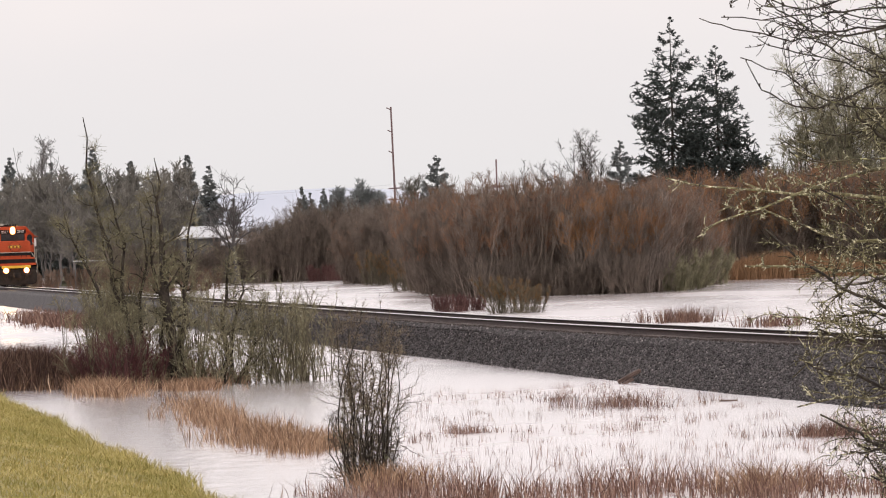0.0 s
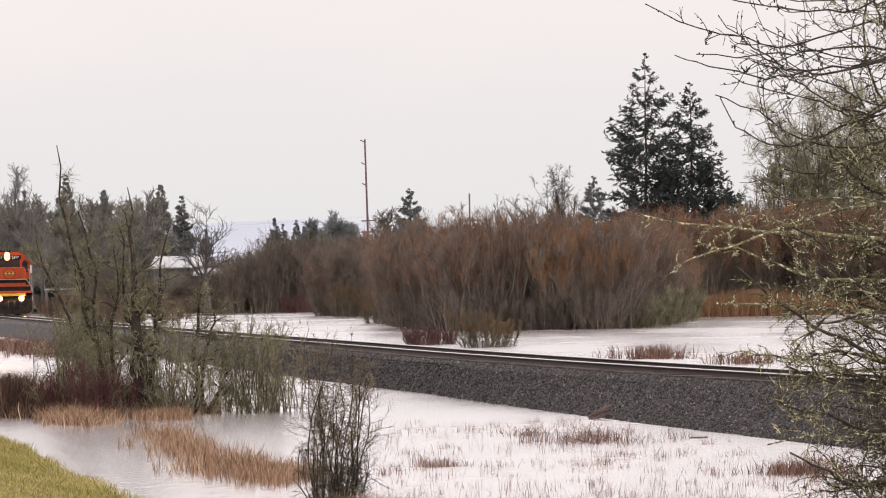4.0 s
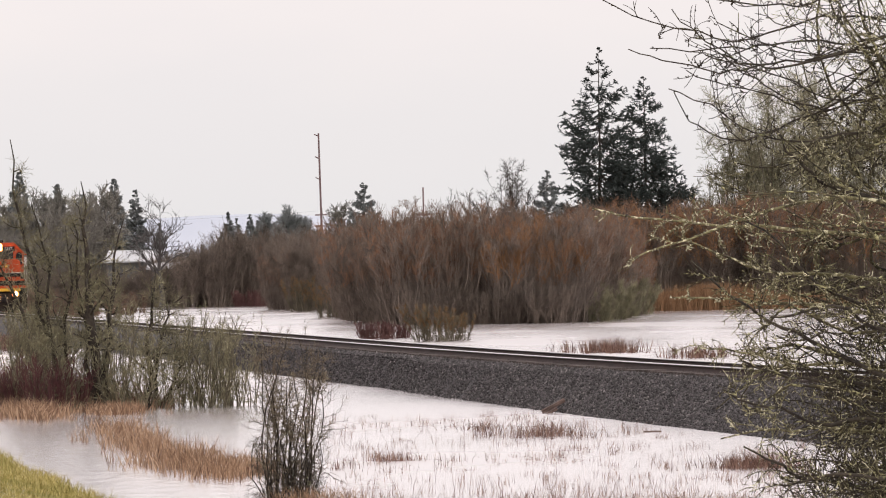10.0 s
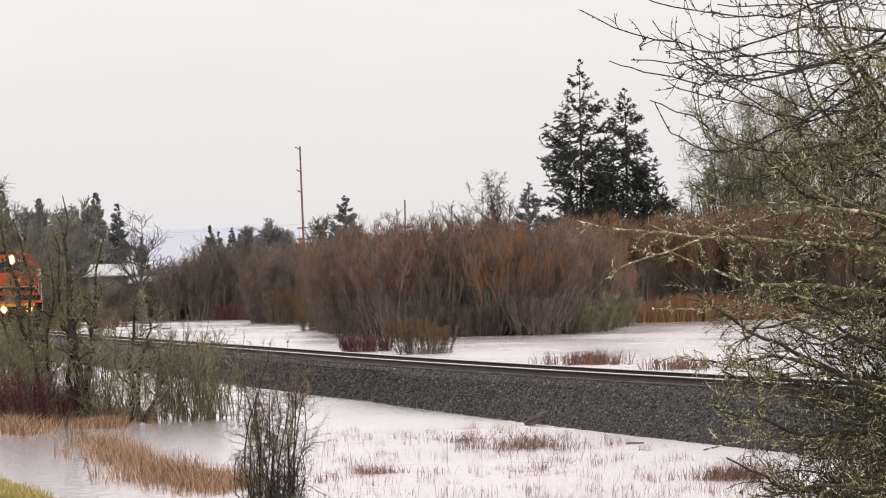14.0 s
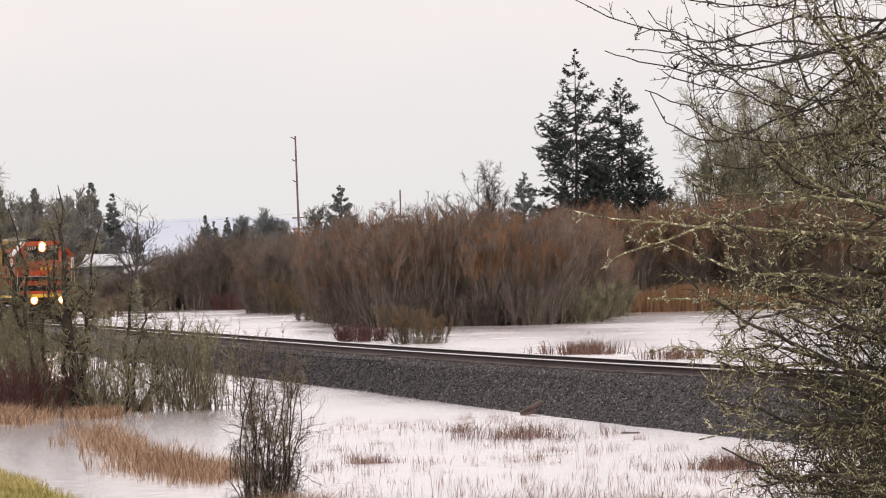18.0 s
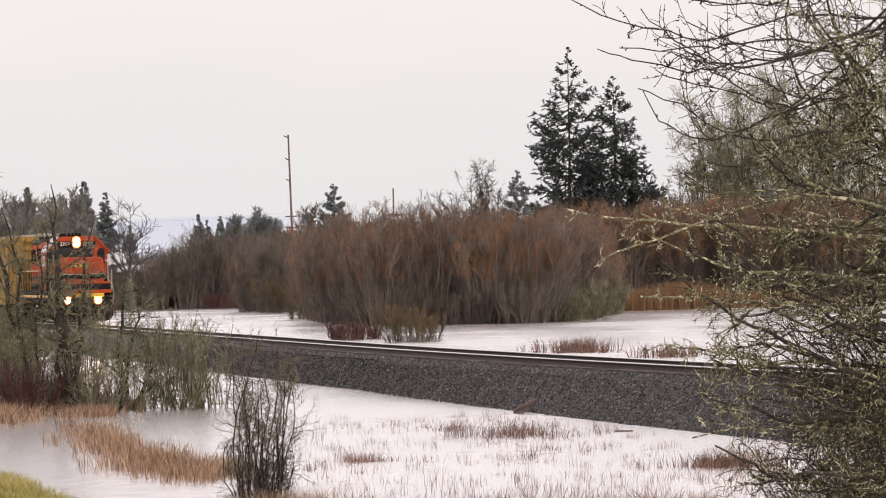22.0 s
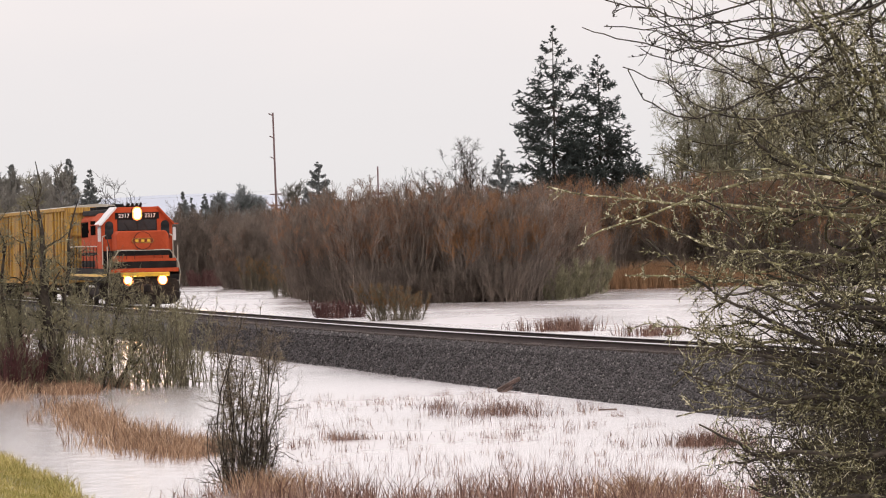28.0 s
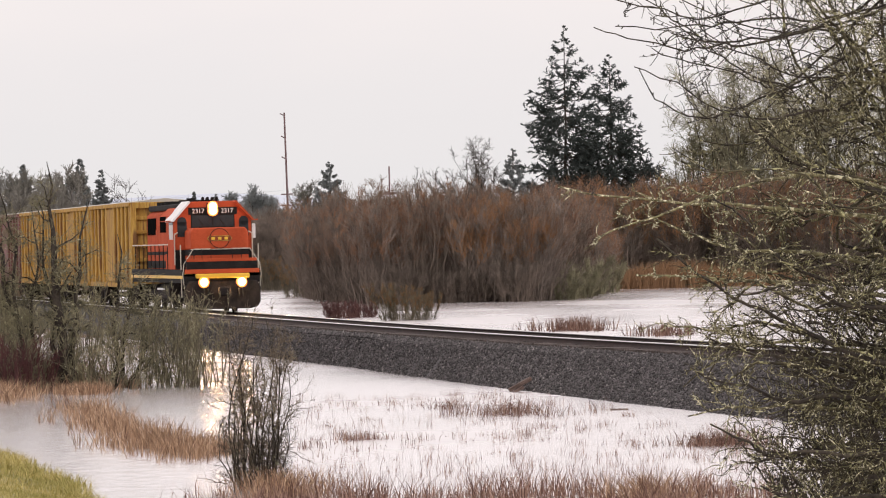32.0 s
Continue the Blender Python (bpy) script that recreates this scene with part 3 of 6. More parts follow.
def build_willows():
    rng = np.random.default_rng(11)
    kinds = [willow(100 + i, 6.3, 20, 1.0, 0.26, 0.05, (TWIG_GREY, TWIG_DUSK, TWIG_RUST, TWIG_DUSK, TWIG_RUST, TWIG_ORANGE)[i], (TWIG_GREY, TWIG_GREY, TWIG_GREY, TWIG_PALE, TWIG_PALE, TWIG_PALE)[i]) for i in range(6)]
    spots = [[] for _ in kinds]
    for row, (dy, step) in enumerate(((0, 1.05), (5, 1.3), (11, 1.5), (19, 1.9))):
        x = -17.5
        while x < 11.6 + row * 1.0:
            front = thicket_front(x)
            size = (0.93 + 0.12 * np.clip((x + 17) / 12, 0, 1)) * (1.0 - 0.42 * np.clip((x - 7.6) / 4, 0, 1) * (row < 3)) * rng.uniform(0.89, 1.05) * (1.0 + 0.035 * row)
            pick = 5 if x > 1.5 and rng.random() < 0.20 else int(np.clip(rng.normal(1.2 + 0.16 * (x + 8), 1.1), 0, 4))
            spots[pick].append((x + rng.normal() * 0.3, front + dy + rng.normal() * 1.2, -0.1, rng.uniform(0, 360), size))
            x += step * rng.uniform(0.75, 1.25)
    for k, s in zip(kinds, spots):
        copies_scaled(k, s)
    # low brush round the willows' feet
    feet = [willow(110 + i, 2.4, 30, 1.0, 0.5, 0.035, TWIG_GREY, TWIG_GREY, "brush_shrub", "low tangled grey brush at the willows' feet in the water", "flooded willow thicket") for i in range(2)]
    spots = [[], []]
    x = -14.5
    while x < 10.6:
        front = thicket_front(x)
        spots[rng.integers(2)].append((x, front - 1.2 + rng.normal() * 0.8, -0.1, rng.uniform(0, 360), rng.uniform(0.6, 1.1)))
        x += rng.uniform(0.6, 1.1)
    for k, s in zip(feet, spots):
        copies_scaled(k, s)
    # lower brush that runs on to the west, farther off
    kinds = [willow(120 + i, 6.2, 20, 1.2, 0.32, 0.05, TWIG_GREY, TWIG_GREY, "brush_shrub", "bare grey-brown brush shrub at the edge of a flooded field", "far brush") for i in range(3)]
    spots = [[] for _ in kinds]
    for dy, step in ((0, 1.15), (7, 1.3), (18, 1.6)):
        x = -46.0
        while x < -14.5:
            spots[rng.integers(3)].append((x + rng.normal() * 0.4, 548 + dy + max(-30.0 - x, 0.0) * 1.5 + rng.normal() * 2, -0.1, rng.uniform(0, 360), rng.uniform(0.85, 1.15) * (0.60 + 0.50 * np.clip((x + 34) / 11, 0, 1))))
            x += step * rng.uniform(0.7, 1.3)
    for k, s in zip(kinds, spots):
        copies_scaled(k, s)
    verge = willow(130, 2.2, 22, 1.0, 0.4, 0.035, TWIG_GREY, TWIG_DUSK, "brush_shrub", "low brown brush along the far road", "far brush")
    copies_scaled(verge, [(-52 + n * 0.9 + rng.normal() * 0.3, 470 + rng.uniform(-8, 20), -0.1, rng.uniform(0, 360), rng.uniform(0.7, 1.2)) for n in range(26)])
    # far side to the east, behind the orange grass
    kinds = [willow(140 + i, 7.4, 22, 1.1, 0.26, 0.05, (TWIG_RUST, TWIG_ORANGE)[i], TWIG_GREY, "willow_shrub", "bare rust-brown willow shrub behind marsh grass", "far willow thicket") for i in range(2)]
    spots = [[] for _ in kinds]
    for dy, step in ((0, 1.3), (7, 1.5), (14, 1.6)):
        x = 8.6
        while x < 42.0:
            spots[rng.integers(2)].append((x + rng.normal() * 0.4, 421 + dy * 0.6 + rng.normal() * 1.2, 0.0, rng.uniform(0, 360), rng.uniform(0.92, 1.12)))
            x += step * rng.uniform(0.7, 1.3)
    for k, s in zip(kinds, spots):
        copies_scaled(k, s)
    grey = willow(150, 3.4, 24, 1.0, 0.6, 0.055, LICHEN_FAR, LICHEN_FAR, "lichen_shrub", "pale lichen-grown shrub at the thicket's end", "flooded willow thicket")
    copies_scaled(grey, [(7.6, 351, -0.1, 70, 0.55), (8.6, 358, -0.1, 130, 0.75), (9.4, 368, -0.1, 220, 0.8), (10.4, 380, -0.1, 300, 0.75), (11.4, 392, -0.1, 30, 0.7)])
    # small coloured bushes in the water beyond the track
    low = willow(160, 1.0, 40, 0.75, 0.5, 0.022, TWIG_RED, TWIG_RED, "dogwood_bush", "low wine-red dogwood bush half under water", "coloured bushes")
    copies_scaled(low, [(-5.2, 288, -0.1, 0, 1.0), (-4.2, 290, -0.1, 80, 0.85), (-22.0, 542, -0.1, 40, 1.7), (-20.6, 540, -0.1, 190, 1.3)])
    osier = willow(161, 2.0, 24, 0.8, 0.55, 0.026, TWIG_YELLOW, TWIG_OLIVE, "osier_bush", "yellow-twigged osier bush half under water", "coloured bushes")
    copies_scaled(osier, [(-2.2, 276, -0.1, 20, 0.95), (-1.2, 274, -0.1, 100, 0.75), (-10.6, 412, -0.1, 200, 1.3), (-14.2, 470, -0.1, 280, 1.5), (6.4, 352, -0.1, 10, 0.8)])


def build_bank_trees():
    """Gnarled hawthorns and brush on the spit of land between bank and track."""
    rng = np.random.default_rng(21)
    group = "gnarled trees on the flooded spit"
    specs = [
        ((-11.3, 153), [((0, 0, -0.3), (-1.35, 0.3, 7.4), 0.07), ((0.15, 0.2, -0.3), (0.1, 0.5, 5.0), 0.06), ((-0.2, 0, -0.3), (-0.75, -0.4, 5.6), 0.06)]),
        ((-10.3, 152), [((0, 0, -0.3), (-0.35, 0, 6.2), 0.135), ((0.1, 0.1, 0.2), (0.75, 0.3, 5.1), 0.08), ((-0.1, 0, 0.3), (-0.6, -0.2, 5.2), 0.06)]),
        ((-9.1, 154), [((0, 0, -0.3), (0.2, 0, 4.2), 0.075), ((0.1, 0, -0.3), (0.6, 0.3, 3.1), 0.05), ((0.3, 0, -0.3), (1.2, 0.2, 2.2), 0.05)]),
        ((-12.2, 158), [((0, 0, -0.3), (-1.5, 0.2, 5.3), 0.065), ((0.1, 0, -0.2), (-0.5, 0.6, 4.6), 0.05)]),
    ]
    for (x, y), st in specs:
        b, t, r = zip(*st)
        s0 = stems(rng, b, t, 11, 0.20, np.array(r) * 1.5, 0.012)
        s1 = sprout(rng, s0, 12, 0.22, 0.86, 62, 1.05, 7, 0.10, 0.36, 0.45, 0.3, 0.016)
        s2 = sprout(rng, s1, 10, 0.15, 1.0, 52, 0.60, 6, 0.12, 0.30, 0.5, 0.4, 0.0075)
        s3 = sprout(rng, s2, 5, 0.1, 1.0, 52, 0.24, 4, 0.06, 0.32, 0.8, 0.6, 0.0048)
        s4 = sprout(rng, s0, 40, 0.10, 0.86, 58, 0.50, 6, 0.15, 0.30, 0.2, 0.4, 0.0065)
        s5 = sprout(rng, s4, 4, 0.1, 1.0, 50, 0.22, 4, 0.08, 0.3, 0.8, 0.6, 0.0048)
        plant("hawthorn_tree", pose(x, y, 0), [s0, s1], [s2, s3, s4, s5], HAW_BARK, BRUSH_TWIG, "gnarled bare hawthorn with mossy bark on flooded spit", "tree", group, 6)
    # shoots that crowd round their feet
    kinds = []
    for i in range(4):
        b, t = fan_of_stems(rng, 18, 0.5, 2.6, 0.22)
        s0 = stems(rng, b, t, 6, 0.3, 0.016, 0.007)
        s1 = sprout(rng, s0, 9, 0.12, 0.98, 44, 0.55, 5, 0.15, 0.28, 0.6, 0.5, 0.0062)
        s2 = sprout(rng, s1, 7, 0.1, 1.0, 46, 0.22, 4, 0.1, 0.3, 0.8, 0.6, 0.0045)
        kinds.append(plant("brush_thicket", pose(0, 0, 0), [s0], [s1, s2], TWIG_OLIVE, BRUSH_TWIG, "thin olive-brown brush with lichen-covered twigs", "shrub", group, 4))
    spots = [[(-12.2, 156, -0.05, 0, 1.2), (-11.9, 152, -0.05, 110, 1.15), (-10.9, 154, -0.05, 230, 1.05), (-7.9, 154, -0.05, 50, 0.95)], [(-7.3, 153, -0.05, 90, 1.04), (-11.7, 157, -0.05, 200, 1.15), (-12.6, 153, -0.05, 20, 1.25), (-11.3, 151, -0.05, 310, 0.95)], [(-6.6, 154, -0.05, 10, 0.95), (-9.6, 151.5, -0.05, 60, 1.15), (-8.7, 152.5, -0.05, 250, 0.85), (-13.0, 158, -0.05, 140, 1.0)], [(-10.0, 153, -0.05, 20, 1.15), (-7.0, 155, -0.05, 80, 0.95), (-7.8, 156, -0.05, 180, 1.08)]]
    for k, s in zip(kinds, spots):
        copies_scaled(k, s)
    # maroon bramble canes
    for x, y, h in ((-11.5, 150.5, 1.7), (-11.0, 151.2, 1.35), (-12.4, 152.0, 1.5)):
        b, t = fan_of_stems(rng, 40, 0.42, h, 0.45)
        s0 = arcs(rng, b, t, 8, -0.2, -0.15, 0.08, 0.014, 0.008)
        s1 = sprout(rng, s0, 5, 0.2, 0.95, 36, 0.5, 5, 0.05, 0.08, 0.8, 0.6, 0.007, None, 0.9)
        plant("bramble_canes", pose(x, y, 0), [s0], [s1], TWIG_MAROON, TWIG_MAROON, "dark maroon bramble canes under the gnarled trees", "shrub", group, 4)
    # lone bush of upright shoots in the water before the track
    rng = np.random.default_rng(77)
    b, t = fan_of_stems(rng, 20, 0.36, 2.75, 0.20)
    s0 = arcs(rng, b, t, 12, 0.0, 0.1, 0.09, 0.018, 0.005)
    b, t = fan_of_stems(rng, 34, 0.40, 1.0, 0.32)
    q0 = arcs(rng, b, t, 8, 0.0, 0.1, 0.10, 0.013, 0.005)
    s1 = sprout(rng, s0, 11, 0.15, 0.97, 64, 0.70, 7, 0.05, 0.24, 0.5, 0.5, 0.0042)
    s2 = sprout(rng, s1, 7, 0.1, 1.0, 50, 0.22, 5, 0.10, 0.28, 0.8, 0.6, 0.0032)
    q1 = sprout(rng, q0, 12, 0.1, 1.0, 54, 0.36, 6, 0.10, 0.25, 0.5, 0.5, 0.0042)
    q2 = sprout(rng, q1, 5, 0.1, 1.0, 50, 0.15, 4, 0.08, 0.3, 0.8, 0.6, 0.0032)
    s3 = sprout(rng, s0, 16, 0.5, 1.0, 56, 0.32, 5, 0.10, 0.28, 0.5, 0.5, 0.0040)
    s4 = sprout(rng, s3, 7, 0.1, 1.0, 50, 0.15, 4, 0.08, 0.3, 0.8, 0.6, 0.0032)
    knots = sprout(rng, s1, 4, 0.15, 1.0, 70, 0.022, 3, 0.05, 0.1, 1.3, 1.0, 0.006)
    plant("alder_bush", pose(-3.0, 88, 0), [s0, q0], [q1, q2, s1, knots], HAW_BARK, BARK, "lone bare bush of upright shoots standing in water", "shrub", "", 5, [("fine_twig", [s2, s3, s4], ALDER_TWIG)])


def build_near_tree():
    """Spreading lichen-covered tree close to the camera, whose trunk stays out of sight to the east."""
    rng = np.random.default_rng(31)
    e = empty("orchard_tree", pose(6.35, 60, 0.6), "spreading bare tree with lichen-covered twigs beside the water", "tree")
    s0 = stems(rng, [(0, 0, -0.8)], [(-0.3, 0, 5.5)], 9, 0.15, 0.20, 0.08)
    V, F = tubes([s0], 8)
    child("trunk", mesh_np("trunk", V, F, BARK, True), e)

    def limbs(points, mat, k=5):
        points[0][:, 1:-1] += rng.normal(size=points[0][:, 1:-1].shape) * 0.013
        for n in range(len(points[0])):
            V, F = tubes([(points[0][n:n + 1], points[1][n:n + 1])], k)
            child("limb", mesh_np("limb", V, F, mat, True), e)

    # upper limbs: dark and thin, they hang down from high up and their tips curl into the sky
    tips = [(-5.0, 5.96), (-4.66, 5.45), (-4.47, 5.40), (-4.62, 6.2), (-4.2, 5.85), (-4.75, 6.45), (-4.3, 4.95), (-3.9, 5.3)]
    for n in range(10):
        tips.append((-2.7 - 1.5 * ((n * 7) % 10) / 9.0, 4.7 + 2.3 * ((n * 3) % 10) / 9.0))
    b, t, sag = [], [], []
    for n, (x, z) in enumerate(tips):
        b.append((-0.1 - 1.1 * ((n * 5) % 7) / 6.0, 0.4 * math.sin(n * 1.3), z + 0.2 + 1.3 * ((n * 3) % 8) / 7.0 - 0.9 * (n % 5 == 4)))
        t.append((x, 1.2 * math.sin(n * 1.7), z - 0.30))
        sag.append(0.50 + 0.25 * math.sin(n * 4.7))
    up = arcs(rng, b, t, 26, sag, 0.34, 0.12, 0.019, 0.006)
    limbs(up, NEAR_BARK)
    # ascending leaders towards the top
    b = [(-0.1 - 0.04 * n, 0.3 * math.sin(n), 1.2 + 0.2 * n) for n in range(18)]
    t = [(-0.8 - 2.3 * ((n * 5) % 18) / 17.0, 1.2 * math.sin(n * 2.2), 4.9 + 2.4 * ((n * 7) % 18) / 17.0) for n in range(18)]
    lead = arcs(rng, b, t, 20, 0.25, 0.0, 0.14, 0.036, 0.007)
    limbs(lead, MOSS_BARK)
    # middle and low limbs: nearly level, mossy, grown over with pale lichen
    b, t, sag = [], [], []
    for n in range(27):
        z = 0.55 + 4.0 * n / 26.0
        reach = 2.6 + 0.95 * ((n * 11) % 27) / 26.0 + 0.35 * math.sin(n * 2.9)
        b.append((0.0, 0.3 * math.sin(n), max(z * 0.75 + 0.1, 0.15)))
        t.append((-reach, 1.3 * math.sin(n * 1.9), z + 0.2 * math.sin(n * 3.3)))
        sag.append(-0.12 + 0.22 * math.sin(n * 2.3))
    mid = arcs(rng, b, t, 24, sag, 0.12, 0.20, 0.036, 0.008)
    limbs(mid, MOSS_BARK)
    # a few long lichen-white limbs that reach far out over the water
    b = [(-0.6, 0.1, 3.2), (-0.8, -0.3, 3.3), (-0.6, 0.2, 2.7), (-0.7, 0.0, 2.3), (-0.5, 0.4, 1.9), (-0.6, -0.2, 1.0)]
    t = [(-5.1, 0.2, 3.72), (-4.75, -0.5, 3.15), (-4.15, 0.3, 3.38), (-4.3, 0.1, 2.75), (-4.0, 0.5, 2.2), (-3.8, -0.4, 1.25)]
    out = arcs(rng, b, t, 20, (-0.22, -0.50, -0.2, -0.1, 0.0, -0.15), 0.04, 0.05, 0.036, 0.008)
    limbs(out, LICHEN)
    # heavy dark boughs, the lowest of which hang towards the water
    b = [(-0.3, -0.6, 1.7), (-0.3, -0.4, 2.4), (-0.2, -0.8, 2.1), (-0.5, -0.6, 0.7), (-0.5, -0.7, 0.4), (-0.4, -0.5, 1.4), (-0.2, -0.4, 3.5), (-0.3, -0.9, 0.1), (-0.3, -0.7, 0.0), (-0.4, -0.8, 1.1)]
    t = [(-4.1, -0.9, 3.1), (-3.5, -0.7, 3.5), (-3.3, -1.2, 2.5), (-3.6, -1.2, 1.15), (-3.3, -1.1, 0.75), (-3.6, -0.9, 2.05), (-3.2, -0.8, 4.5), (-3.1, -1.3, 0.5), (-2.7, -1.1, 0.25), (-3.8, -1.2, 1.75)]
    bough = arcs(rng, b, t, 24, (0.1, 0.05, 0.1, -0.2, -0.15, -0.1, 0.1, -0.2, -0.25, -0.1), 0.08, 0.13, 0.058, 0.010)
    limbs(bough, NEAR_BARK)
    low = arcs(rng, [(0.0, 0.3 * math.sin(n), 0.3 + 0.06 * n) for n in range(26)], [(-2.1 - 1.10 * ((n * 5) % 26) / 25.0, math.sin(n * 2.0), 0.3 + 2.6 * ((n * 9) % 26) / 25.0) for n in range(26)], 18, -0.1, 0.1, 0.15, 0.034, 0.007)
    limbs(low, NEAR_BARK)

    n2 = sprout(rng, low, 12, 0.2, 0.98, 54, 0.70, 8, 0.03, 0.12, 0.5, 0.35, 0.0070, None, 1.7)
    n3 = sprout(rng, n2, 5, 0.12, 1.0, 54, 0.30, 5, 0.05, 0.14, 0.6, 0.5, 0.0052, None, 1.5)
    b2 = sprout(rng, bough, 20, 0.25, 0.98, 52, 0.60, 9, 0.02, 0.12, 0.5, 0.35, 0.0075, (-0.05, 0, 0.0), 1.7)
    b3 = sprout(rng, b2, 6, 0.15, 1.0, 56, 0.30, 6, 0.03, 0.14, 0.6, 0.5, 0.0056, None, 1.6)
    u1 = sprout(rng, up, 6, 0.15, 0.85, 46, 1.15, 14, 0.02, 0.07, 0.55, 0.3, 0.0064, (-0.10, 0, -0.12), 1.2)
    u1[0][:, :, 2] += 0.30 * np.linspace(0, 1, 14)[None, :] ** 3
    u2 = sprout(rng, up, 7, 0.15, 0.95, 54, 0.45, 8, 0.03, 0.06, 0.5, 0.35, 0.0054, (-0.06, 0, 0.05), 1.9)
    w2 = sprout(rng, u1, 4, 0.15, 0.95, 54, 0.38, 7, 0.03, 0.06, 0.6, 0.4, 0.0052, None, 1.8)
    u3 = sprout(rng, u2, 2, 0.15, 0.95, 58, 0.18, 5, 0.03, 0.06, 0.7, 0.5, 0.0044, None, 1.4)
    v2 = sprout(rng, lead, 16, 0.25, 0.98, 52, 0.95, 10, 0.05, 0.07, 0.5, 0.3, 0.0066, (-0.04, 0, 0.06), 1.7)
    v3 = sprout(rng, v2, 6, 0.12, 1.0, 48, 0.40, 6, 0.05, 0.10, 0.6, 0.45, 0.0046, None, 1.1)
    m2 = sprout(rng, mid, 13, 0.14, 0.98, 60, 0.75, 9, 0.03, 0.10, 0.5, 0.35, 0.0078, (-0.04, 0, 0.04), 1.8)
    m3 = sprout(rng, m2, 5, 0.12, 1.0, 58, 0.34, 6, 0.05, 0.12, 0.6, 0.5, 0.0058, None, 1.7)
    o2 = sprout(rng, out, 14, 0.25, 0.98, 50, 0.55, 7, 0.02, 0.12, 0.5, 0.4, 0.0075, None, 1.4)
    o3 = sprout(rng, o2, 4, 0.15, 1.0, 54, 0.20, 5, 0.03, 0.12, 0.7, 0.5, 0.0058, None, 1.2)
    # knobby spurs and buds
    knob = sprout(rng, m3, 1, 0.2, 1.0, 70, 0.045, 3, 0.05, 0.1, 1.3, 1.0, 0.0075)
    bud = sprout(rng, w2, 3, 0.1, 1.0, 70, 0.035, 3, 0.05, 0.1, 1.2, 0.9, 0.0066)
    spur = sprout(rng, up, 12, 0.1, 1.0, 72, 0.06, 3, 0.05, 0.2, 0.5, 0.9, 0.0085)
    # tufts of pale lichen that sit on the limbs and twigs
    tuft = [sprout(rng, line, count, 0.2, 1.0, 78, size, 3, 0.08, 0.35, 0.25, 0.7, thick) for line, count, size, thick in
            ((out, 46, 0.045, 0.0080), (o2, 9, 0.045, 0.0065), (mid, 14, 0.055, 0.0075), (m2, 3, 0.04, 0.0060), (bough, 30, 0.045, 0.0070), (b2, 4, 0.04, 0.0060), (lead, 16, 0.05, 0.0070), (v2, 4, 0.04, 0.0060), (low, 16, 0.05, 0.0070))]

    def split(line, share):
        pick = rng.random(len(line[0])) < share
        return (line[0][pick], line[1][pick]), (line[0][~pick], line[1][~pick])

    vd, vl = split(v2, 0.5)
    d2, l2 = split(m2, 0.42)
    d3, l3 = split(m3, 0.36)
    e3, f3 = split(b3, 0.5)
    for name, lines, mat, k in (("upper_twig_crown", [u1, u2, w2, u3, bud, spur], NEAR_BARK, 4), ("leader_twig_crown", [vd], MOSS_BARK, 4), ("mossy_twig_crown", [d3, b2, e3], MOSS_BARK, 3), ("dark_twig_crown", [d2, n2, n3], NEAR_BARK, 3), ("lichen_twig_crown", [l2, l3, vl, v3, f3, knob], LICHEN, 3), ("lichen_branch_crown", [o2, o3], LICHEN, 4), ("lichen_tuft", tuft, TUFT, 3)):
        V, F = tubes(lines, k)
        tagged(child(name, mesh_np(name, V, F, mat, True), e), kind="stuff")
    # a few withered leaves still hanging on
    for x, y, z in ((-4.78, 0.1, 3.80), (-4.74, 0.12, 3.68), (-4.36, 0.1, 3.66), (-4.05, 0.0, 3.52), (-3.45, -1.1, 0.86), (-3.15, -1.0, 0.62), (-3.3, -1.1, 1.05), (-2.9, -1.2, 0.42)):
        bm = bmesh.new()
        bmesh.ops.create_icosphere(bm, subdivisions=1, radius=0.034, matrix=pose(x, y, z, 20 * x, 35 * z, 0) @ Matrix.Diagonal((0.7, 0.35, 1.2, 1)))
        rod(bm, (x, y, z + 0.03), (x + 0.01, y, z + 0.11), 0.003, 4)
        part("withered_leaf", bm, BARK_DARK, e)
    second = copy_thing(e, pose(8.7, 68, 0.55, 0, 0, 30))
    tagged(second, "bare lichen-covered tree close behind another by the water")
    # lower bushes in front of its trunk
    for n, (x, y, h) in enumerate(((5.4, 63, 2.5), (6.1, 62, 3.1), (4.7, 64, 1.5), (5.0, 61, 1.7), (5.7, 65, 3.2), (5.3, 66, 2.2), (6.0, 66, 3.0))):
        b, t = fan_of_stems(rng, 30, 0.8, h, 0.5)
        s0 = arcs(rng, b, t, 9, -0.15, 0.0, 0.14, 0.018, 0.007)
        s1 = sprout(rng, s0, 10, 0.15, 1.0, 52, 0.6, 6, 0.02, 0.14, 0.6, 0.5, 0.006, None, 1.4)
        s2 = sprout(rng, s1, 5, 0.1, 1.0, 52, 0.22, 4, 0.02, 0.16, 0.8, 0.6, 0.0045, None, 1.2)
        plant("bramble_bush", pose(x, y, 0.0), [s0], [s1, s2], NEAR_BARK, LICHEN if n == 1 else MOSS_BARK if n % 2 else NEAR_BARK, "tangled dark bramble bush under the tree", "shrub", "bramble bushes")


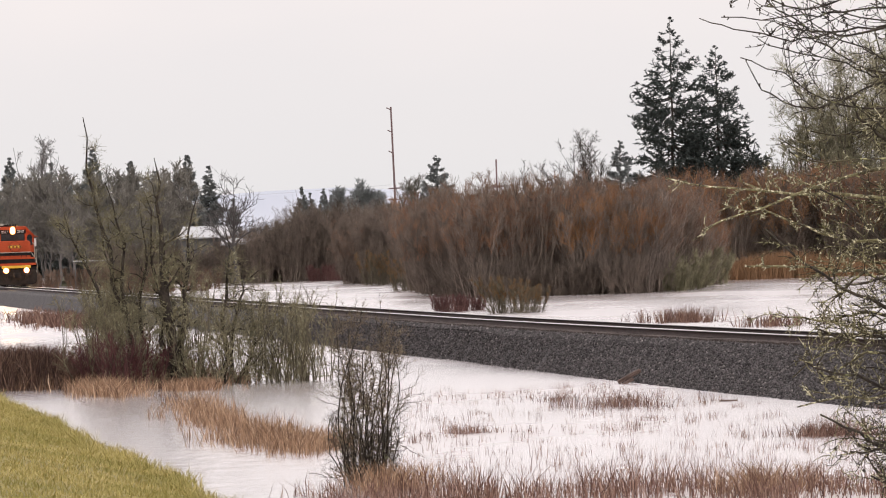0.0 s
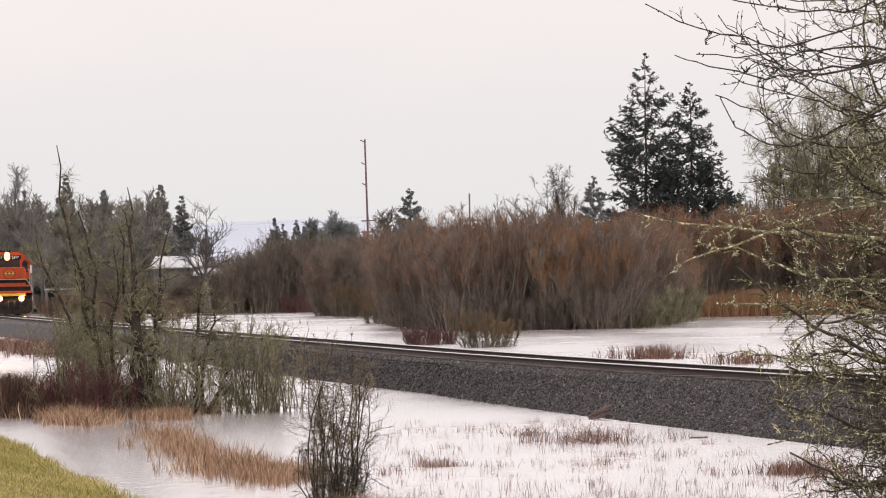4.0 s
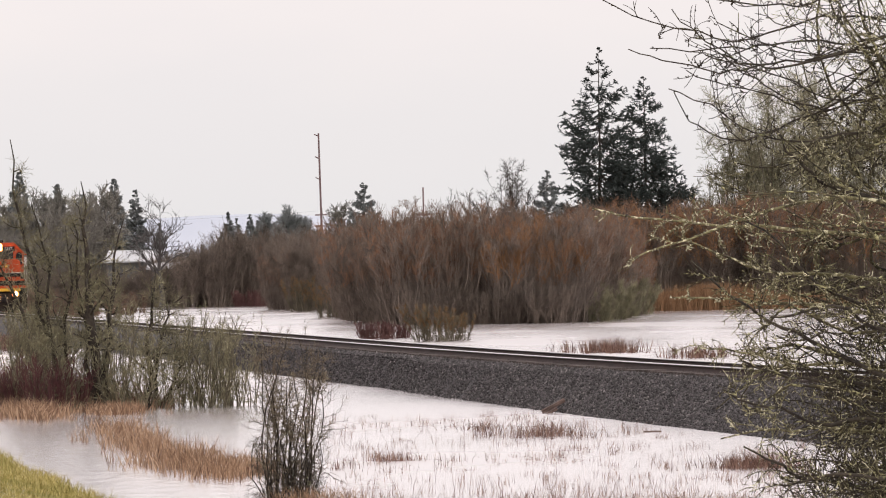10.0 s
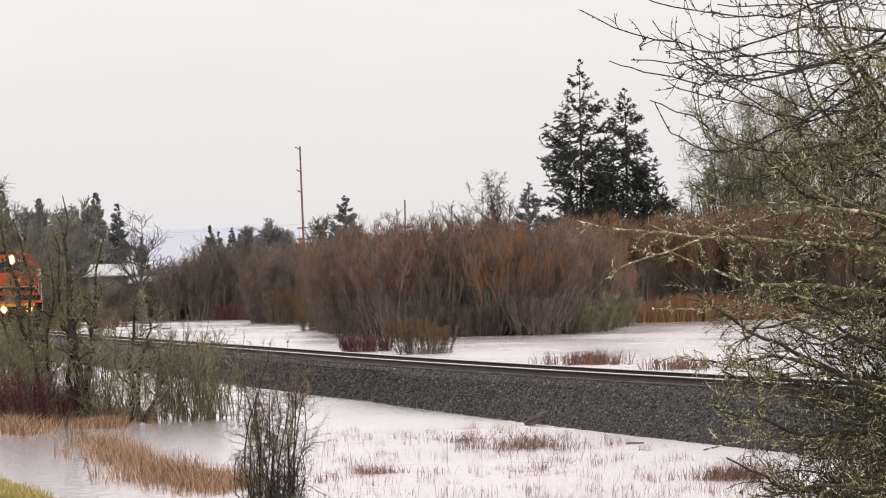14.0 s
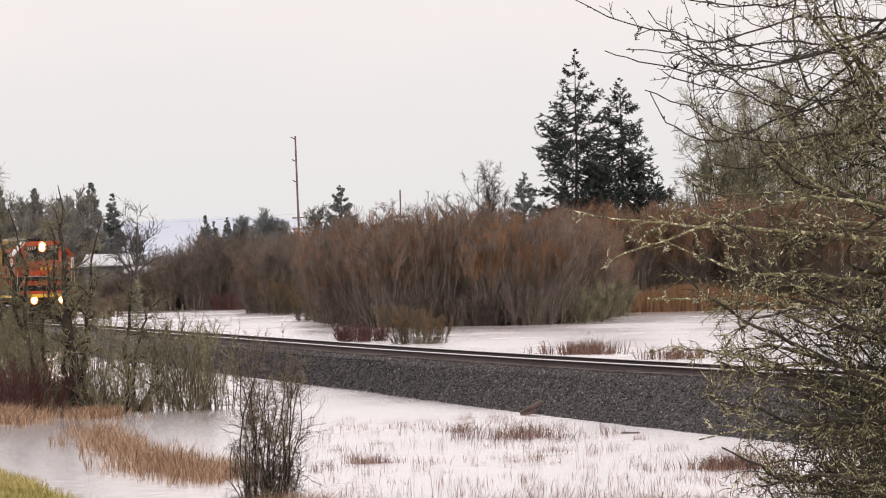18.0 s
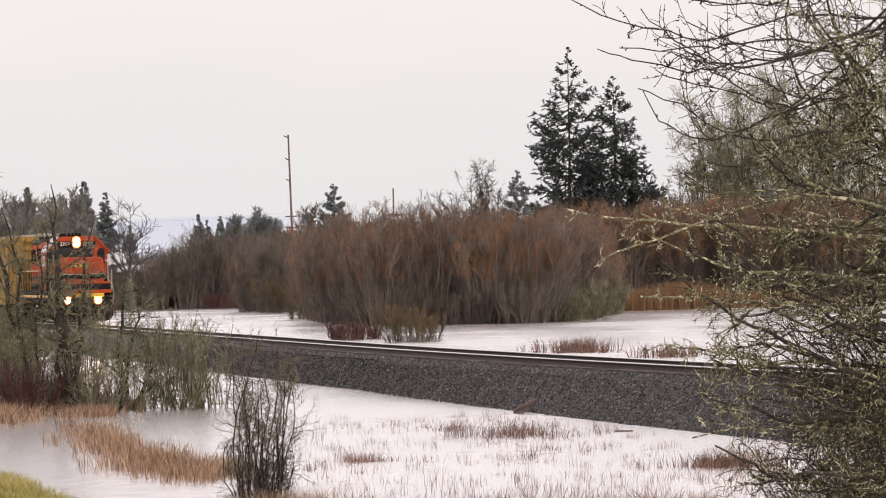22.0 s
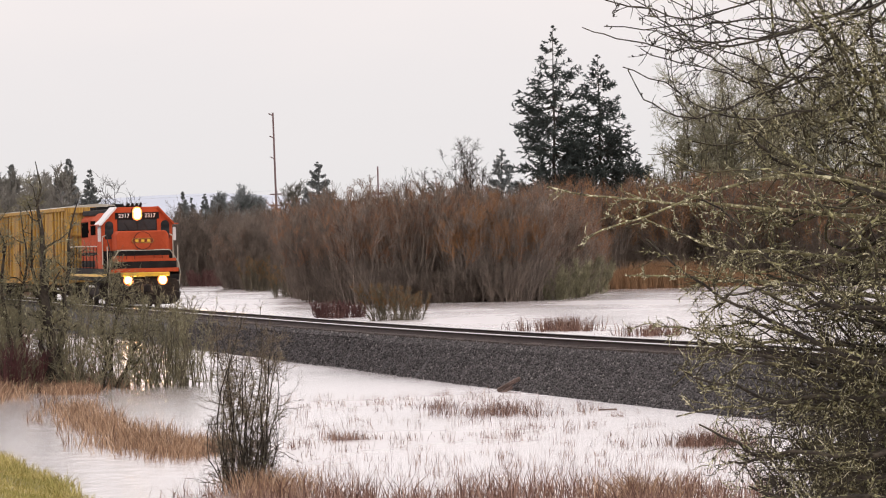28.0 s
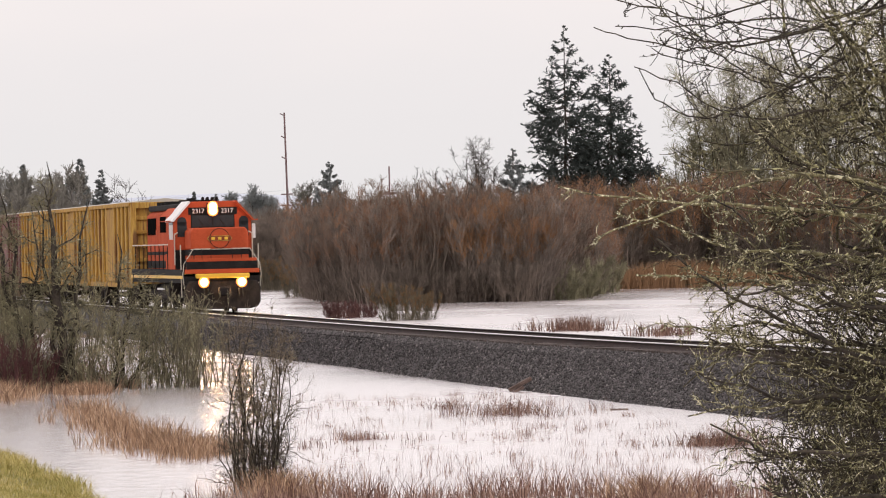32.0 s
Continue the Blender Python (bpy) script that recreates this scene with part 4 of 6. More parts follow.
def bare_tree(seed, height, width, thick, name, mat_t, mat_c, label, group="", upright=0.15, twig=0.02, m=None, full=5, limbs=18, low=0.22):
    rng = np.random.default_rng(seed)
    s0 = stems(rng, [(0, 0, -0.3)], [(0.05 * height * rng.normal(), 0, height * 0.8)], 9, 0.15, thick, thick * 0.25)
    s1 = sprout(rng, s0, limbs, low, 1.0, 48, width * 0.62, 8, upright, 0.24, 0.6, 0.25, twig * 1.5)
    s2 = sprout(rng, s1, 8, 0.2, 1.0, 44, width * 0.27, 5, upright * 0.8, 0.26, 0.55, 0.4, twig)
    s3 = sprout(rng, s2, full, 0.15, 1.0, 42, width * 0.13, 4, upright * 0.5, 0.25, 0.7, 0.5, twig * 0.8)
    return plant(name, m or pose(0, 0, 0), [s0, s1], [s2, s3], mat_t, mat_c, label, "tree", group)


def vase_tree(seed, h, w, count, thick, twig, name, mat_t, mat_c, label, group, m, side=15, fine=9, last=3, low=0.18):
    """Bare tree of many limbs that fan out from its foot, with fine twigs."""
    rng = np.random.default_rng(seed)
    b, t = fan_of_stems(rng, count, 0.05 * h * 0.6, h * 0.93, w / h)
    s0 = arcs(rng, b, t, 10, 0.0, 0.2, 0.07, thick, thick * 0.15)
    s1 = sprout(rng, s0, side, low, 1.0, 38, h * 0.17, 8, 0.10, 0.08, 0.5, 0.3, twig * 1.4, None, 0.7)
    s2 = sprout(rng, s1, fine, 0.15, 1.0, 42, h * 0.078, 5, 0.06, 0.1, 0.6, 0.4, twig, None, 0.8)
    s3 = sprout(rng, s2, last, 0.15, 1.0, 45, h * 0.032, 4, 0.05, 0.1, 0.7, 0.5, twig * 0.85, None, 0.8)
    return plant(name, m, [s0], [s1, s2, s3], mat_t, mat_c, label, "tree", group)


def conifer(seed, height, radius, mat, name, label, group="", boughs=150, m=None, start=0.12, fall=0.2, spray=0.26, droop=0.0):
    """Tapering trunk, boughs that curve down and lift at the tip, side sprays, and needle tufts as small ragged triangles."""
    rng = np.random.default_rng(seed)
    e = empty(name, m or pose(0, 0, 0), label, "tree", group)
    s0 = stems(rng, [(0, 0, -0.5)], [(0, 0, height * 0.985)], 9, 0.03, height * 0.011, 0.015)
    V, F = tubes([s0], 6)
    child("trunk", mesh_np("trunk", V, F, BARK_DARK, True), e)
    # boughs spring from uneven whorls; they crowd together towards the top
    whorls = max(int(boughs / 5.5), 6)
    level = (np.arange(whorls) + rng.uniform(0.1, 0.9, whorls)) / whorls
    share = 1.30 - level
    u = start + (1 - start) * np.clip(level[rng.choice(whorls, boughs, p=share / share.sum())] + rng.normal(size=boughs) * 0.006, 0.0, 0.975)
    d = height * (1 - u)
    a = rng.uniform(0, 2 * np.pi, boughs)
    L = radius * np.minimum(d / (fall * height), 1.0) ** 0.9 * rng.uniform(0.62, 1.05, boughs) + 0.04
    root = np.column_stack([np.zeros(boughs), np.zeros(boughs), u * height])
    rise = 0.30 * np.exp(-d / (0.16 * height)) - 0.02 - droop * np.minimum(d / (0.5 * height), 1.0) + 0.13 * rng.normal(size=boughs)
    tip = root + np.column_stack([np.cos(a) * L, np.sin(a) * L, L * rise])
    s1 = arcs(rng, root, tip, 8, L * 0.10, L * 0.10, 0.06, 0.012 + 0.010 * L, 0.008)
    s2 = sprout(rng, s1, 9, 0.30, 1.0, 44, np.repeat(L, 9) * 0.30, 4, -0.06, 0.10, 0.5, 0.4, 0.008)
    V, F = tubes([s1, s2], 3)
    tagged(child("bough_frame", mesh_np("bough_frame", V, F, BARK_DARK, True), e), kind="stuff")
    sets = []
    for (P, R), per, low in ((s1, 40, 0.30), (s2, 32, 0.1)):
        n0 = P.shape[1]
        i = np.repeat(np.arange(len(P)), per)
        f = (low + (1 - low) * rng.random(len(i))) * (n0 - 1)
        j = np.minimum(f.astype(int), n0 - 2)
        fr = (f - j)[:, None]
        pos = P[i, j] * (1 - fr) + P[i, j + 1] * fr
        size = spray * rng.uniform(0.5, 1.25, len(i)) * (0.28 + 0.72 * (L[i] if len(P) == boughs else L[i // 9]) / radius)
        way = unit(unit(P[i, j + 1] - P[i, j]) * 0.9 + rng.normal(size=(len(i), 3)) * np.array([0.7, 0.7, 0.45]) + np.array([0, 0, -0.12]))
        q = unit(np.cross(way, rng.normal(size=way.shape)))
        sets.append(np.stack([pos - q * size[:, None] * 0.20, pos + q * size[:, None] * 0.20, pos + way * size[:, None] * 1.3], 1).reshape(-1, 3))
    V = np.concatenate(sets)
    T = np.arange(len(V) // 3)[:, None] * 3 + np.array([0, 1, 2])
    tagged(child("crown", mesh_np("crown", V, [T], mat), e), kind="stuff")
    return e


def build_far_trees():
    g = "tall firs behind the thicket"
    conifer(41, 20.4, 3.15, FIR, "fir_tree", "tall dark fir with open, ragged branches", g, 230, pose(9.58, 430, 0), 0.30, 0.34, 0.20, 0.12)
    conifer(42, 18.1, 3.95, FIR, "fir_tree", "tall dense dark fir beside a taller one", g, 360, pose(13.05, 432, 0), 0.28, 0.48, 0.20, 0.28)
    conifer(43, 11.6, 3.0, FIR, "fir_tree", "dark young fir between two tall firs", g, 190, pose(11.3, 434, 0), 0.25, 0.5, 0.21, 0.2)
    conifer(44, 11.2, 3.2, FIR, "fir_tree", "low dark young fir at the foot of tall firs", g, 150, pose(15.4, 436, 0), 0.25, 0.6, 0.21, 0.2)
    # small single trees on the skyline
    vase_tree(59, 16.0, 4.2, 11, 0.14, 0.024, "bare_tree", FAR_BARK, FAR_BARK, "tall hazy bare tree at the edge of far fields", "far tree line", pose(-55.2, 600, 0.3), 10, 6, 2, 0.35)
    vase_tree(51, 11.7, 4.0, 20, 0.08, 0.017, "bare_tree", BARK_DARK, BARK_DARK, "bare round-crowned tree behind the thicket", "skyline trees", pose(2.7, 470, 0.3), 12, 7, 2, 0.4)
    vase_tree(52, 9.9, 1.1, 6, 0.06, 0.018, "bare_tree", BARK_DARK, BARK_DARK, "thin bare tree behind the thicket", "skyline trees", pose(-1.3, 455, 0.3), 6, 3, 1, 0.5)
    vase_tree(58, 9.0, 2.2, 16, 0.05, 0.014, "bare_tree", TWIG_DUSK, TWIG_DUSK, "low brown bare tree rising out of the thicket", "skyline trees", pose(-5.2, 440, 0.0), 12, 7, 2, 0.35)
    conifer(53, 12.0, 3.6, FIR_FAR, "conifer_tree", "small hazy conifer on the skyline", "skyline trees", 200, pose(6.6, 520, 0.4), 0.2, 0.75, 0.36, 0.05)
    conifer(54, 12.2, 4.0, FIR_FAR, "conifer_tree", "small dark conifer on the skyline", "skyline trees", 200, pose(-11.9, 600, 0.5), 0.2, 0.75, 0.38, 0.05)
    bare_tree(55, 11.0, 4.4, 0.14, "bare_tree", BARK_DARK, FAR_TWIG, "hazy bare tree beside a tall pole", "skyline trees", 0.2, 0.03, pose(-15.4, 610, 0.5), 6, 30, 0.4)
    rng = np.random.default_rng(56)
    for x, y, h in ((-20.5, 600, 10.2), (-22.6, 605, 9.4), (-18.4, 600, 9.4)):
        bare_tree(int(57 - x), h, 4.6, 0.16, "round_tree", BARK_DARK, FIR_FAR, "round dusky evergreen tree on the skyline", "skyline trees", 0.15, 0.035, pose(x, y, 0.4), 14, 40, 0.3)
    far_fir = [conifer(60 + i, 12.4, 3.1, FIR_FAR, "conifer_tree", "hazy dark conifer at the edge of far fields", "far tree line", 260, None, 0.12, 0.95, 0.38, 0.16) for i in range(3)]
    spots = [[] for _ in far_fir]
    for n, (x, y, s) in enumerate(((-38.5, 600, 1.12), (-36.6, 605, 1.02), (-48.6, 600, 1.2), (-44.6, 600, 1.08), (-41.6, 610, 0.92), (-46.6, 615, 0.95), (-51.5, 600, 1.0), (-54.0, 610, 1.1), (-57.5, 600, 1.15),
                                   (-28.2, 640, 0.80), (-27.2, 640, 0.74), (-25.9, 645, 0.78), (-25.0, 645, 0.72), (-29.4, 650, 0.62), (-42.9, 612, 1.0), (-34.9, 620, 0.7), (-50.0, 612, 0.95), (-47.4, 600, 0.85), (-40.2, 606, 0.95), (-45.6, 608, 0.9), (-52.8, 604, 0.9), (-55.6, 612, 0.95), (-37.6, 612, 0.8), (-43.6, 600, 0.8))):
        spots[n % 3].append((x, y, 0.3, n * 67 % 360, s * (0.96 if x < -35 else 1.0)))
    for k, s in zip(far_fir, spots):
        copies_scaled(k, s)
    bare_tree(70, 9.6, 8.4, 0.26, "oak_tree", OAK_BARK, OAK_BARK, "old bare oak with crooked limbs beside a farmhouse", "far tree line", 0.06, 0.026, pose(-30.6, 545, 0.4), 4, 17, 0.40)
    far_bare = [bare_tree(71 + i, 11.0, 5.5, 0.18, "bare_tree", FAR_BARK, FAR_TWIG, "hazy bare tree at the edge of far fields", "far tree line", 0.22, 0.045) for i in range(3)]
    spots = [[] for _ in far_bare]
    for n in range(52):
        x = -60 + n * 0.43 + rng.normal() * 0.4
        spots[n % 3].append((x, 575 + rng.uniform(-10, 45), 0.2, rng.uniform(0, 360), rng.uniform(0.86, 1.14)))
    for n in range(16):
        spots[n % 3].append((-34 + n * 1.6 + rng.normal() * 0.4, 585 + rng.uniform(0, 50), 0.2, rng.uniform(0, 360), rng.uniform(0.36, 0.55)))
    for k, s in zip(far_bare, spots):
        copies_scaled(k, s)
    # mossy crowns behind the near tree: limbs that fan out into wide domes of fine twigs
    for n, (x, y, h, w, count) in enumerate(((17.9, 449, 9.5, 2.6, 16), (21.2, 446, 15.6, 5.0, 26), (24.6, 444, 18.8, 6.6, 34), (29.6, 450, 19.4, 6.0, 26), (34.6, 446, 19.4, 5.5, 22), (39.5, 450, 19.8, 5.0, 18))):
        vase_tree(380 + n, h, w, count, 0.11, 0.019, "mossy_tree", BARK, MOSS_FAR, "bare tree with mossy grey-green twigs", "mossy trees", pose(x, y, 0), 15, 9, 4 if n < 4 else 1)


def scatter(rng, count, centre, size, turn=0.0, lumps=3.0, cut=0.0):
    """Uneven patches: places in an ellipse, thinned by smooth noise."""
    r = np.abs(rng.normal(size=count)) * 0.62
    a = rng.uniform(0, 2 * np.pi, count)
    p = np.column_stack([r * np.cos(a) * size[0], r * np.sin(a) * size[1]])
    clump = rng.integers(0, max(count // 14, 1), count)
    heart = rng.normal(size=(max(count // 14, 1), 2)) * 0.55 * np.array(size)
    p = np.where(rng.random(count)[:, None] < 0.55, heart[clump] + rng.normal(size=(count, 2)) * np.array([0.10, 0.16]), p)
    c, s = math.cos(radians(turn)), math.sin(radians(turn))
    p = np.column_stack([p[:, 0] * c - p[:, 1] * s + centre[0], p[:, 0] * s + p[:, 1] * c + centre[1]])
    if cut:
        keep = np.array([noise.noise((x * lumps, y * lumps * 0.4, 0.5)) + 0.25 * rr > -cut * (0.5 - 0.9 * rr) for (x, y), rr in zip(p, rng.normal(size=count))])
        p = p[keep]
    return p


def reeds(name, rng, patches, mat, label, width=0.014):
    sets = []
    for count, centre, size, turn, height, lean in patches:
        sets.append(blades(rng, scatter(rng, count, centre, size, turn), -0.08, height, width, lean, 0.25))
    V, F = joined(sets)
    tagged(new(name, mesh_np(name, V, F, mat)), label, "reeds", kind="stuff")


def build_reeds():
    rng = np.random.default_rng(91)
    # spit of land under the hawthorns
    spit = [(1700, (-16.6, 172), (2.6, 9), 14, 0.62, 0.35), (1700, (-13.4, 161), (2.0, 7), 10, 0.66, 0.35), (1300, (-11.2, 155), (1.6, 5), 0, 0.62, 0.35), (900, (-9.4, 156), (1.1, 4), 0, 0.4, 0.35)]
    reeds("reed_bed", rng, spit, REED, "tawny dead reeds on a flooded spit", 0.03)
    reeds("reed_bed", rng, [(700, (-11.9, 152.0), (1.1, 2.6), 0, 0.52, 0.4), (800, (-14.0, 156), (1.4, 4), 10, 0.5, 0.4), (500, (-9.9, 151), (0.9, 1.2), 0, 0.35, 0.35)], REED_TAN, "tawny dead reeds at the foot of gnarled trees", 0.026)
    reeds("weed_thicket", rng, [(3600, (-14.7, 156), (1.25, 3.0), 0, 1.25, 0.35), (1600, (-12.6, 153.5), (0.9, 1.6), 0, 0.85, 0.45)], REED_DARK, "dark brown dead weeds massed on the flooded spit", 0.024)
    reeds("reed_bed", rng, [(1500, (-11.7, 146.5), (0.8, 4.0), 8, 0.5, 0.4), (700, (-9.6, 148.5), (0.8, 1.8), 0, 0.4, 0.4)], REED_TAN, "tawny dead reeds along the flooded spit's edge", 0.02)
    # band of reeds in the open water
    reeds("reed_bed", rng, [(800, (-8.2, 129), (0.8, 7), 6, 0.45, 0.3), (1300, (-6.9, 118), (0.8, 7), 10, 0.45, 0.3), (1700, (-5.5, 107), (0.9, 5), 10, 0.48, 0.3), (1100, (-4.5, 103.5), (0.7, 3), 0, 0.42, 0.3)], REED_TAN, "band of tawny dead reeds in flood water", 0.016)
    # sparse stalks over the shallow water
    sparse = []
    for _ in range(330):
        y = rng.uniform(84, 140)
        x = rng.uniform(-0.026, 0.06) * y
        if x > track_x(y) - toe(y) - 1.0:
            continue
        sparse.append((int(rng.uniform(8, 34)), (x, y), (rng.uniform(0.15, 0.55), rng.uniform(0.6, 2.5)), 0, rng.uniform(0.18, 0.36), 0.17))
    reeds("stalks", rng, sparse, REED_GREY, "sparse grey-brown stalks standing in shallow water", 0.008)
    reeds("reed_tuft", rng, [(520, (1.3, 123), (1.25, 2.2), 0, 0.42, 0.4), (160, (0.1, 128), (0.6, 1.6), 0, 0.3, 0.4)], REED_RED, "flattened tuft of tawny reeds in water", 0.014)
    reeds("reed_tuft", rng, [(900, (5.0, 102), (0.8, 0.9), 0, 0.36, 0.4)], REED_RED, "flattened tuft of tawny reeds in water", 0.014)
    reeds("reed_tuft", rng, [(260, (-1.7, 109), (0.75, 0.8), 0, 0.3, 0.2)], REED_GREY, "thin row of dark stalks in water", 0.012)
    # thick fringe nearest the camera
    fringe = [(210, (x, 80 + rng.normal() * 1.5), (0.6, 3.4), 0, rng.uniform(0.28, 0.62), 0.22) for x in np.linspace(-3.2, 4.6, 15)]
    reeds("reed_fringe", rng, fringe, REED_GREY, "dense fringe of dead stalks at the water's edge", 0.014)
    reeds("reed_fringe", rng, [(70, (x, 80 + rng.normal() * 1.5), (0.5, 3.0), 0, rng.uniform(0.3, 0.7), 0.25) for x in np.linspace(-3.2, 4.8, 13)], REED_RED, "scattered dark weed stalks at the water's edge", 0.014)
    reeds("reed_tuft", rng, [(900, (2.9, 81), (0.75, 1.4), 0, 0.5, 0.5), (900, (-2.5, 85.5), (0.8, 1.6), 0, 0.5, 0.35)], REED_TAN, "bent tuft of straw-coloured dead grass", 0.012)
    # beyond the track
    reeds("marsh_weeds", rng, [(560, (5.3, 233), (1.5, 2.5), 0, 0.72, 0.25), (420, (8.5, 217), (1.4, 2.5), 0, 0.6, 0.25), (300, (5.6, 231), (1.6, 2.0), 0, 0.34, 0.5)], REED_RED, "rust-brown seed-headed weeds in flood water", 0.03)
    reeds("marsh_grass", rng, [(3000, (14.4, 414), (1.6, 1.4), 0, 1.6, 0.2), (4500, (17.2, 415), (2.6, 1.6), 0, 2.0, 0.18), (3500, (20.4, 415), (2.6, 1.6), 0, 1.5, 0.2), (2500, (24.0, 415), (3.0, 1.6), 0, 1.2, 0.2)], REED_ORANGE, "tall orange marsh grass at the far water's edge", 0.035)
    reeds("dry_weeds", rng, [(2600, (-25.3, 288), (1.8, 26), 9.2, 0.75, 0.3)], REED_RED, "rusty dry weeds on the railway dam's foot", 0.04)
    reeds("bramble_patch", rng, [(2600, (-17.0, 176), (2.0, 5), 0, 0.85, 0.5), (1500, (-11.2, 157), (1.6, 3), 0, 1.0, 0.5)], REED_RED, "dark red-brown bramble patch on the spit", 0.025)


def lawn_edge(y):
    """Where the grass bank meets the water: a little uneven."""
    return -5.42 - (y - 85.0) * 0.151 + 0.10 * np.sin(y * 0.21 + 0.6) + 0.07 * np.sin(y * 0.57)


def bank_height(x, y):
    """The lawn's slope: it rises from the water's edge towards the west."""
    edge = lawn_edge(y)
    return (edge - x) * 0.20 + 0.012 * np.sin(y * 0.35 + x) - 0.01


def build_lawn():
    xs, ys = np.linspace(-90, 50, 176), np.linspace(-250, 200, 181)
    X, Y = np.meshgrid(xs, ys)
    Z = np.clip(bank_height(X, Y), -0.9, 1.9)
    V = np.column_stack([X.ravel(), Y.ravel(), Z.ravel()])
    n, k = len(xs), len(ys)
    i = (np.arange(k - 1)[:, None] * n + np.arange(n - 1)[None, :]).ravel()
    F = np.stack([i, i + 1, i + n + 1, i + n], 1)
    lawn = tagged(new("grass_bank", mesh_np("grass_bank", V, [F], LAWN, True)), "mown yellow-green grass bank sloping into the water", "grass", kind="structure")
    rng = np.random.default_rng(95)
    y = rng.uniform(66, 148, 90000)
    x = lawn_edge(y) - rng.random(len(y)) ** 1.4 * 8 + 0.1
    keep = np.abs(x) < y * 0.104
    x, y = x[keep], y[keep]
    V, F = blades(rng, np.column_stack([x, y]), bank_height(x, y) - 0.01, 0.10, 0.014, 0.45, 0.4)
    y = rng.uniform(80, 148, 5000)
    x = lawn_edge(y) + np.abs(rng.normal(size=len(y))) * 0.16 - 0.12
    V2, F2 = blades(rng, np.column_stack([x, y]), -0.03, 0.24, 0.014, 0.4, 0.4)
    V, F = joined([(V, F), (V2, F2)])
    child("grass_blades", mesh_np("grass_blades", V, F, LAWN_BLADES), lawn)["kind"] = "stuff"


# ======== far buildings, poles, hills ========
# Weathered wood, tinted a little pinker and lighter to suggest haze.
WOOD_POLE = material("weathered_hazed_wood", (0.15, 0.095, 0.10), (0.23, 0.155, 0.155), 1.0, stretch=(6, 6, 1))
PALE_ROOF = material("pale_metal_roof", (0.40, 0.41, 0.42), (0.52, 0.53, 0.54), 0.6, rough=0.5)
WALL_TAN = material("faded_siding", (0.10, 0.10, 0.10), (0.17, 0.165, 0.16), 0.5)
DARK_PANE = material("dark_window_pane", (0.03, 0.035, 0.04), (0.05, 0.055, 0.06), 1.0, rough=0.15, bump=0.0)
WHITE = material("white_paint", (0.62, 0.61, 0.60), (0.74, 0.73, 0.72), 2.0, rough=0.5)
LOG = material("grey_driftwood", (0.045, 0.030, 0.026), (0.21, 0.145, 0.12), 3.0, stretch=(1, 8, 8))


def build_poles():
    p = empty("power_pole", pose(-17.7, 650, 0, 0, -0.9, 0), "tall reddish-brown power pole with short side arms", "utility pole", "power poles")
    bm = bmesh.new()
    rod(bm, (0, 0, 0), (0, 0, 19.1), 0.15, 10, 0.10)
    part("post", bm, WOOD_POLE, p)
    for z, x in ((18.9, -0.75), (16.3, -0.7), (13.9, -0.7)):
        bm = bmesh.new()
        rod(bm, (0, 0, z - 0.15), (x * 0.7, 0, z + 0.12), 0.06)
        part("insulator_arm", bm, WOOD_POLE, p)
    for dz in (0.0, 1.3):
        bm = bmesh.new()
        box(bm, -0.7, 0.7, -0.08, 0.08, 8.3 + dz, 8.45 + dz)
        part("crossarm", bm, WOOD_POLE, p)
    q = empty("utility_pole", pose(-3.9, 420, 0), "short brown utility pole behind the thicket", "utility pole", "power poles")
    bm = bmesh.new()
    rod(bm, (0, 0, 0), (0, 0, 9.5), 0.075, 10, 0.06)
    part("post", bm, WOOD_POLE, q)
    bm = bmesh.new()
    box(bm, -0.5, 0.5, -0.06, 0.06, 7.4, 7.55)
    part("crossarm", bm, WOOD_POLE, q)
    bm = bmesh.new()
    pts = [(-18.4 - 60 * s, 650 - 6 * s, 10.1 - 3.0 * s * (1 - s) - 0.4 * s) for s in np.linspace(0, 1, 13)]
    for a, b in zip(pts, pts[1:]):
        rod(bm, a, b, 0.01, 4)
    w = empty("power_line", pose(0, 0, 0), "thin sagging power line from the tall pole", "power line")
    part("wire", bm, PALE_ROOF, w)


def house(x, y, w, d, h, ridge, turn, roof, name, label):
    e = empty(name, pose(x, y, 0.4, 0, 0, turn), label, "house", "far farm buildings")
    wall = prism("wall", WALL_TAN, e, [(-w / 2, 0), (w / 2, 0), (w / 2, h), (0, h + ridge - 0.12), (-w / 2, h)], -d / 2, d / 2)
    for s in (-1, 1):
        prism("roof", roof, e, [(0, h + ridge), (s * (w / 2 + 0.5), h - ridge * 0.08), (s * (w / 2 + 0.5), h - ridge * 0.08 - 0.14), (0, h + ridge - 0.16)], -d / 2 - 0.4, d / 2 + 0.4)
    for s in (-0.55, 0.15, 0.6):
        bx("window", DARK_PANE, e, (w / 2 - 0.02, w / 2 + 0.05, s * d / 2 - 0.5, s * d / 2 + 0.5, 0.9, 2.0), 0.02)
        bx("window", DARK_PANE, e, (-w / 2 - 0.05, -w / 2 + 0.02, s * d / 2 - 0.5, s * d / 2 + 0.5, 0.9, 2.0), 0.02)
    return e


